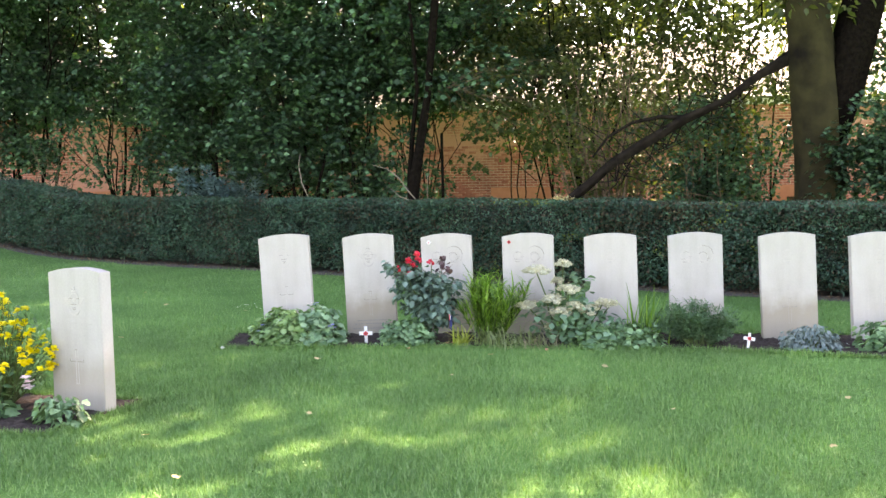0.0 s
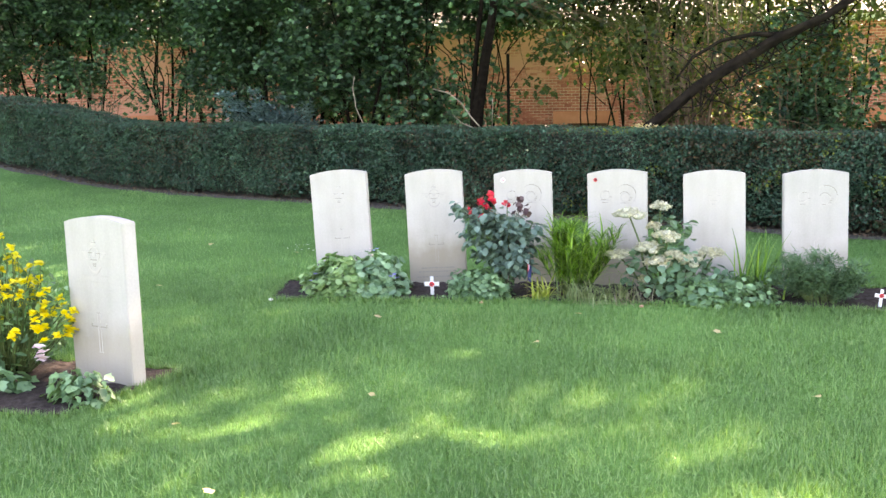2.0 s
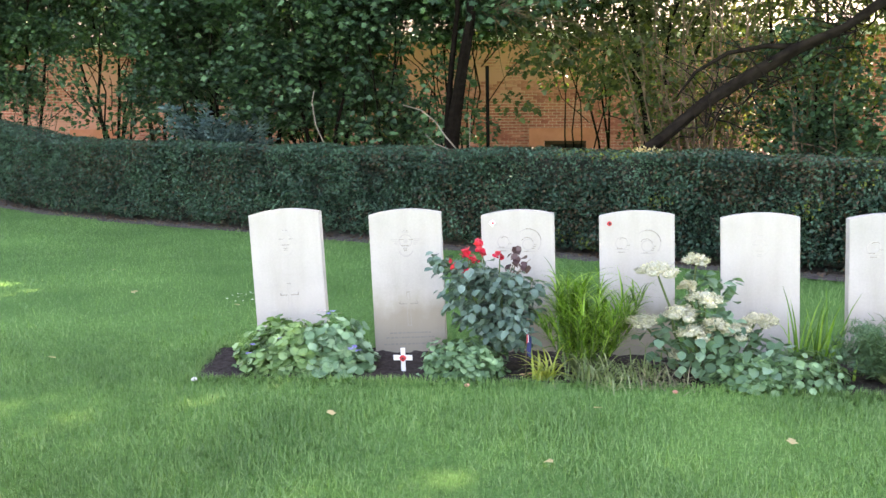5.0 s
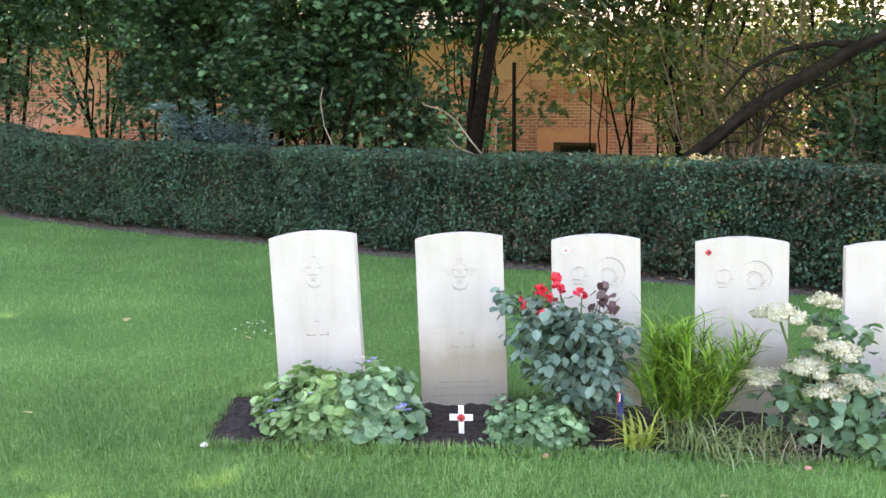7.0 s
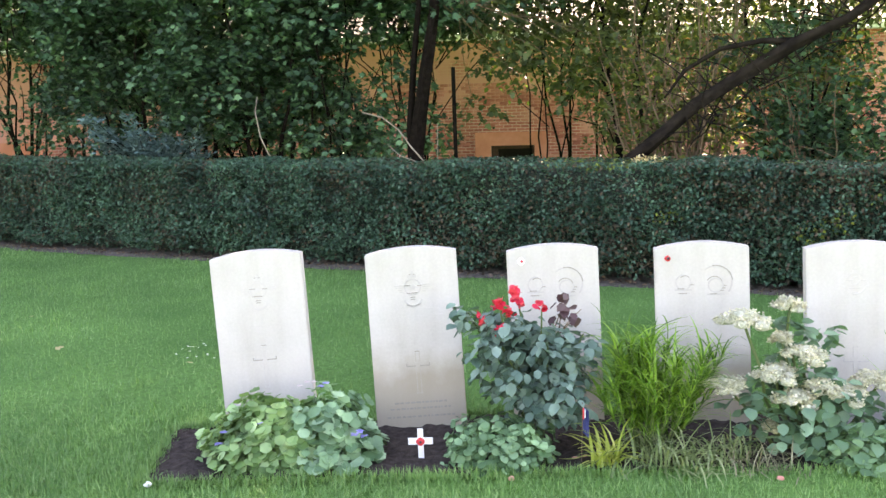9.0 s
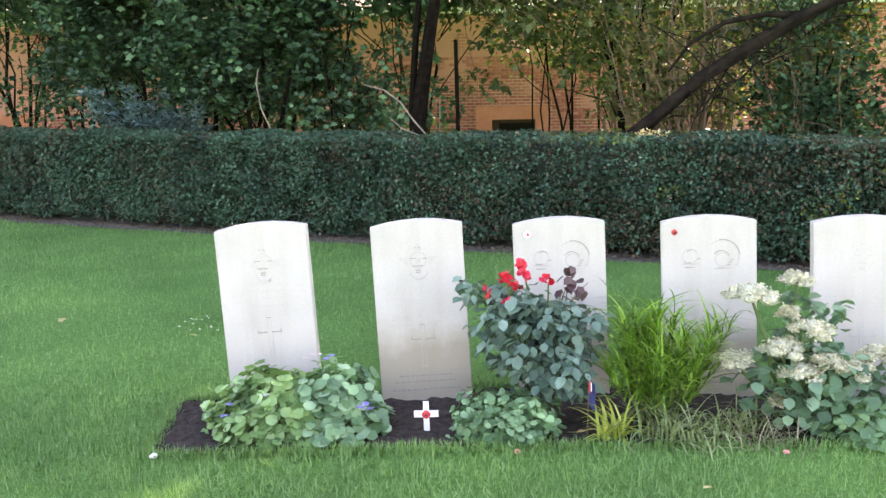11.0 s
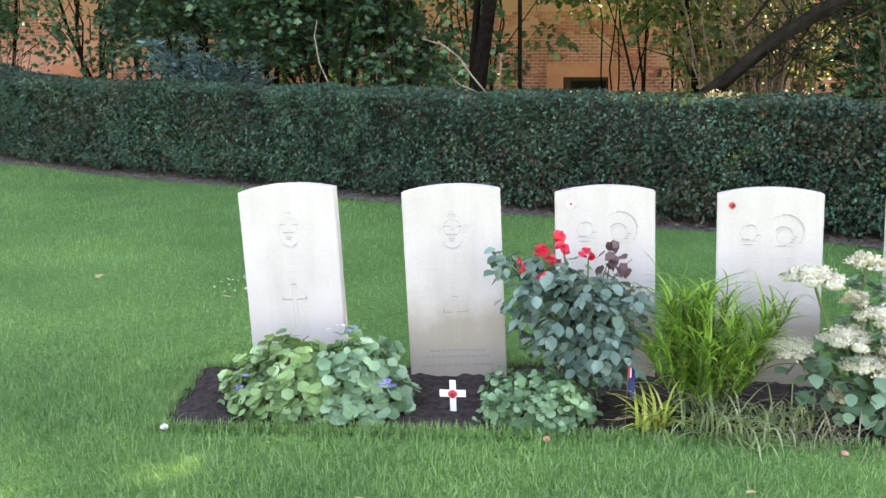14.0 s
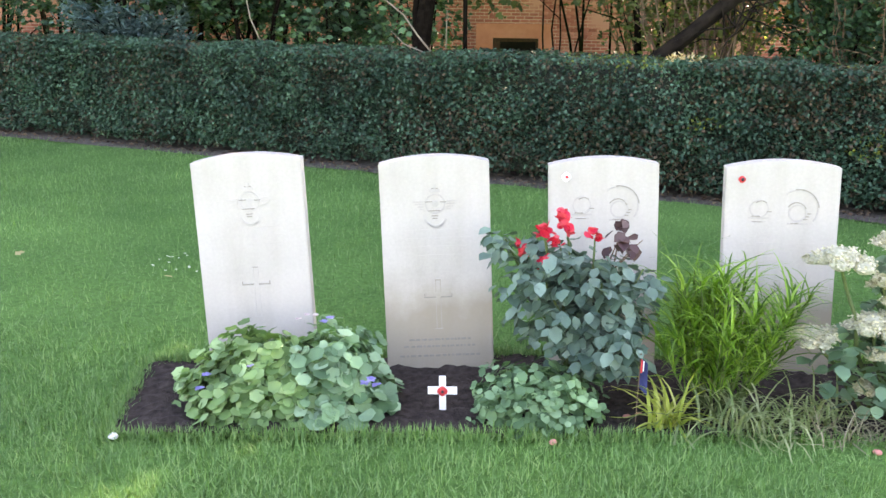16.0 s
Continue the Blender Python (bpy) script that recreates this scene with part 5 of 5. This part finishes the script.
def big_tree():
    t = thing("tree", "big mossy old tree with a broad trunk", "tree", "trees beyond the hedge", at=(4.45, 4.95, 0))
    g = Geo().tube([(4.40, 4.95, -0.1), (4.39, 4.95, 0.5), (4.38, 4.95, 1.4), (4.34, 4.95, 2.0), (4.26, 4.97, 2.7), (4.16, 5.0, 3.5), (4.0, 5.1, 4.6), (3.9, 5.3, 6.5), (3.7, 5.6, 8.5)], [0.33, 0.29, 0.27, 0.28, 0.27, 0.25, 0.22, 0.16, 0.08], 18, 0.35)
    part("trunk", g.mesh("trunk", True), M_MOSSY, t, "thick brown trunk with green moss")
    g = Geo().tube([(4.40, 4.98, 1.3), (4.62, 5.0, 2.1), (4.85, 5.0, 3.0), (5.15, 5.0, 4.4), (5.7, 5.1, 6.5)], [0.20, 0.25, 0.24, 0.18, 0.1], 14, 0.3)
    part("limb", g.mesh("limb", True), M_BARK_DARK, t)
    # long leaning limb that comes down to the hedge
    g = Geo().tube([(4.20, 4.95, 2.62), (3.70, 4.92, 2.34), (3.28, 4.95, 2.03), (2.80, 4.88, 1.82), (2.38, 4.92, 1.56), (1.97, 4.85, 1.31), (1.62, 4.9, 1.01), (1.30, 4.85, 0.75)], [0.085, 0.052, 0.044, 0.042, 0.054, 0.045, 0.052, 0.064], 12, 0.8)
    part("low_limb", g.mesh("low_limb", True), M_BARK, t, "long leaning dark limb")
    g = Geo().tube([(2.85, 4.9, 1.84), (2.55, 4.95, 1.86), (2.2, 5.0, 1.80), (1.9, 5.02, 1.62), (1.72, 5.0, 1.38)], [0.035, 0.028, 0.022, 0.018, 0.01], 8, 0.3)
    part("side_branch", g.mesh("side_branch", True), M_BARK, t)
    g = Geo()
    rr = random.Random(3)
    for i in range(60):
        s = rr.uniform(0.1, 0.9)
        p = Vector((4.28, 5.0, 2.62)).lerp(Vector((1.5, 4.8, 0.75)), s)
        g.tube(bent(p, p + Vector((rr.uniform(-0.7, 0.5), rr.uniform(-0.3, 0.5), rr.uniform(-0.4, 0.8))), 0.05, 4, i, 0.06), taper(0.009, 0.003, 4), 5)
    part("twig_growth", g, M_BARK, t, kind="stuff")
    cl = random_clumps(95, (1.6, 4.6, 2.9), (7.5, 8.0, 6.4), 0.35, 0.6, seed=31)
    leaf_crown(t, "crown", cl, 150, 0.10, L_SUNNY, OVATE, 1.0)
    # unseen high spreading crown, added above the view to shade the graves
    cl = random_clumps(410, (-9, 5.0, 5.6), (13, 11.5, 13.8), 0.6, 1.15, open_gap, seed=32)
    # small unseen sprays along the sun's path break up the lawn's sun patches
    rr = random.Random(77)
    for i in range(32):
        gx, gy, z = rr.uniform(-1.6, 3.6), rr.uniform(-4.8, -3.0), rr.uniform(6.5, 9.5)
        r = rr.uniform(0.16, 0.34)
        cl.append(((gx + z * SUN_DIR.x / SUN_DIR.z, gy + z * SUN_DIR.y / SUN_DIR.z, z), (r * 1.6, r * 1.3, r), 0.22))
    leaf_crown(t, "unseen_shade_crown", cl, 470, 0.21, L_TREE, SMALL, 1.5)


big_tree()


def stem_thicket(x, y, seed, n, h, leaves, label, material=None, spread=0.9):
    """Upright thicket of thin brown stems with sparse small leaves."""
    t = thing("shrub", label, "shrub", "shrubs beyond the hedge", at=(x, y, 0))
    rr = random.Random(seed)
    g = Geo()
    tips = []
    for i in range(n):
        a = rr.uniform(0, 6.28)
        q = rr.uniform(0.2, 1) * spread
        tip = Vector((x + q * math.cos(a), y + 0.5 * q * math.sin(a), h * rr.uniform(0.5, 1.05)))
        line = bent((x + 0.25 * q * math.cos(a), y + 0.1 * math.sin(a), 0), tip, 0.04, 6, seed * 40 + i, 0.035)
        g.tube(line, taper(rr.uniform(0.008, 0.018), 0.003, 6), 5)
        tips += line[2:]
        for k in range(3):
            b = line[rr.randint(2, 5)]
            e = b + Vector((rr.uniform(-0.35, 0.35), rr.uniform(-0.25, 0.25), rr.uniform(-0.15, 0.35)))
            g.tube([b, b.lerp(e, 0.5) + Vector((0, 0, 0.03)), e], [0.005, 0.004, 0.002], 4)
            tips.append(e)
    part("stem_growth", g, M_TWIG, t, "thin brown stems", kind="stuff")
    p = np.array([np.array(rr.choice(tips)) + np.array([rr.gauss(0, 0.11), rr.gauss(0, 0.11), rr.gauss(0, 0.11)]) for _ in range(leaves)])
    m = len(p)
    part("leaves", scatter("leaves", OVATE, p, rng.uniform(0.04, 0.085, m), *loose(m, -1.0, 0.4), 1.1), material or L_SUNNY, t, kind="stuff")


stem_thicket(1.95, 5.6, 1, 52, 2.7, 2000, "thicket of thin brown stems with yellowish leaves")
stem_thicket(3.4, 6.6, 3, 24, 2.8, 3200, "shrub of thin stems and yellow-green leaves")
stem_thicket(1.7, 8.4, 6, 14, 3.2, 1800, "sparse tall shrub with drooping olive leaves", L_OLIVE, 0.9)
stem_thicket(2.8, 9.6, 7, 16, 3.6, 2600, "tall thin shrub with sunlit leaves near the wall", None, 1.6)
stem_thicket(3.15, 5.2, 8, 14, 1.75, 1900, "green shrub under the leaning limb", L_TREE, 0.8)
stem_thicket(-7.9, 9.2, 9, 12, 2.0, 240, "sparse dark shrub before the wall", L_TREE, 1.0)


def blue_bush():
    t = thing("conifer_bush", "blue-green conifer bush just above the hedge", "bush", at=(-3.62, 6.5, 0))
    g = Geo()
    pts, yaw, pit = [], [], []
    rr = random.Random(8)
    for i in range(70):
        a = rr.uniform(0, 6.28)
        q = rr.uniform(0.35, 1)
        z0 = rr.uniform(0.3, 1.0)
        tip = Vector((-3.62 + 0.75 * q * math.cos(a), 6.35 + 0.4 * q * math.sin(a), z0 + rr.uniform(0.15, 0.52)))
        line = bent((-3.62, 6.5, z0 * 0.6), tip, 0.08, 6, i, 0.03)
        g.tube(line, taper(0.01, 0.003, 6), 4)
        for p in line[2:]:
            for k in range(30):
                pts.append((p.x + rr.gauss(0, 0.03), p.y + rr.gauss(0, 0.03), p.z + rr.gauss(0, 0.022)))
    part("stem_growth", g, M_BARK_DARK, t, kind="stuff")
    n = len(pts)
    part("needle_growth", scatter("needle_growth", SMALL, np.array(pts), rng.uniform(0.05, 0.10, n), *loose(n, -0.3, 0.9), 0.55), L_BLUE, t, kind="stuff")


blue_bush()


def far_trees():
    for k, (x, y, r, h) in enumerate(((-16, 34, 6, 14), (-6, 38, 6, 13), (5, 36, 6, 13), (15, 33, 6, 14), (26, 38, 6, 14), (-28, 36, 7, 15))):
        t = thing("tree", "sunlit yellow-green tree beyond the building", "tree", "far trees", at=(x, y, 0))
        part("trunk", Geo().tube([(x, y, -0.1), (x + 0.2, y, 2), (x, y, h * 0.8)], [0.3, 0.24, 0.1], 8, 0.2), M_BARK, t)
        cl = random_clumps(44, (x - r, y - r * 0.6, 2.5), (x + r, y + r * 0.6, h), 1.0, 1.8, seed=70 + k)
        leaf_crown(t, "crown", cl, 190, 0.42, L_SUNNY, SMALL, 1.5)


far_trees()


# ---- lawn blades and litter ----
def build_grass():
    def field(n, x0, x1, y0, y1, lo, hi):
        x, y = rng.uniform(x0, x1, n), rng.uniform(y0, y1, n)
        soft = np.minimum.reduce([x - x0, x1 - x, y - y0, y1 - y]) / 0.9
        ok = (rng.uniform(0, 1, n) < soft) & ~inside(x, y, BED) & ~inside(x, y, BED_SMALL) & (y < hedge_y(x) - 0.05 + np.array([strip_edge(a) for a in x]) + rng.normal(0, 0.02, n))
        x, y = x[ok], y[ok]
        return np.stack([x, y, ground_z(x, y) - 0.006 + 0.004 * np.sin(x * 2.1)], -1), rng.uniform(lo, hi, len(x))
    sets = [field(230000, -2.8, 3.4, -3.8, 0.4, 0.018, 0.044), field(170000, -4.0, 6.0, -6.5, -1.8, 0.018, 0.044), field(190000, -8.0, 5.5, -1.6, 8.5, 0.02, 0.046)]
    edge = []
    for poly in (BED, BED_SMALL):
        for (x0, y0), (x1, y1) in zip(poly, poly[1:] + poly[:1]):
            n = int(1500 * math.hypot(x1 - x0, y1 - y0))
            u = rng.uniform(0, 1, n)
            edge.append(np.stack([x0 + (x1 - x0) * u + rng.normal(0, 0.014, n), y0 + (y1 - y0) * u + rng.normal(0, 0.014, n), np.full(n, -0.004)], -1))
    e = np.concatenate(edge)
    p = np.concatenate([s[0] for s in sets] + [e])
    size = np.concatenate([s[1] for s in sets] + [rng.uniform(0.025, 0.055, len(e))])
    tall = np.array([noise.noise(Vector((a * 1.3, b * 1.3, 0))) for a, b in p[:, :2]])
    size = size * (1 + 0.35 * tall)
    n = len(p)
    shape = (np.array([(-.055, 0, 0), (.055, 0, 0), (0.02, 1, .0)]), [(0, 1, 2)])
    me = scatter("lawn_grass", shape, p, size, rng.uniform(0, 6.28, n), rng.uniform(0.45, 1.5, n), rng.uniform(-0.4, 0.4, n))
    whole("lawn_grass", me, L_GRASS, "short mown grass blades of the lawn", "grass", kind="stuff")


build_grass()


def fallen(name, label, spots, size, material, shape=LOBED):
    for i, (x, y) in enumerate(spots):
        me = scatter(name, shape, np.array([(0, 0, 0.0)]), size * (0.8 + 0.4 * ((i * 37) % 10) / 10), np.array([i * 1.7]), np.array([0.25]), np.array([0.2]))
        whole(name, me, material, label, "leaf", "fallen leaves", at=pose(x, y, 0.04 + float(ground_z(np.float64(x), np.float64(y)))))


fallen("fallen_leaf", "pale yellow fallen leaf lying on the lawn", [(0.23, -2.57), (-1.75, -0.5), (2.0, -2.3), (2.9, -2.0), (-0.1, -1.2), (1.0, -0.95), (0.8, -1.6), (-2.2, 1.2), (0.0, -3.6), (-0.4, -3.0), (2.6, -2.9), (1.7, -1.3), (-1.3, 0.9), (-2.8, 2.1), (3.4, -1.4)], 0.045, M_FADED_LEAF)
daisy = thing("clover_patch", "few tiny white clover flowers in the lawn", "clover", kind="stuff")
little_flowers(daisy, [(-1.50 + 0.30 * rng.uniform(), 0.95 + 0.35 * rng.uniform(), 0.05) for _ in range(16)], M_WHITE_PETAL, 0.008)


# ---- separate bricks near the cellar window ----
def build_bricks():
    g = Geo().box(-0.078, 0.078, -0.010, 0.004, -0.026, 0.026)
    me = g.mesh("brick")
    me.materials.append(M_ONE_BRICK)
    rr = random.Random(2)
    count = 0
    for row in range(20):
        z = 0.62 + row * 0.062
        for col in range(28):
            x = -2.2 + col * 0.17 + (0.085 if row % 2 else 0)
            if z < 0.93 and -0.65 < x < 1.1:
                continue
            if rr.random() < 0.12 or noise.noise(Vector((x * 0.8, z * 1.2, 5))) > 0.12 or count >= 290:
                continue
            ob = new("brick", me)
            ob.parent = HOUSE_WALL
            ob.matrix_parent_inverse = HOUSE_WALL.matrix_world.inverted()
            ob.matrix_basis = pose(x, WALL_Y + rr.uniform(-0.003, 0.003), z, 0, rr.uniform(-0.6, 0.6), 0)
            count += 1


bpy.context.view_layer.update()
build_bricks()
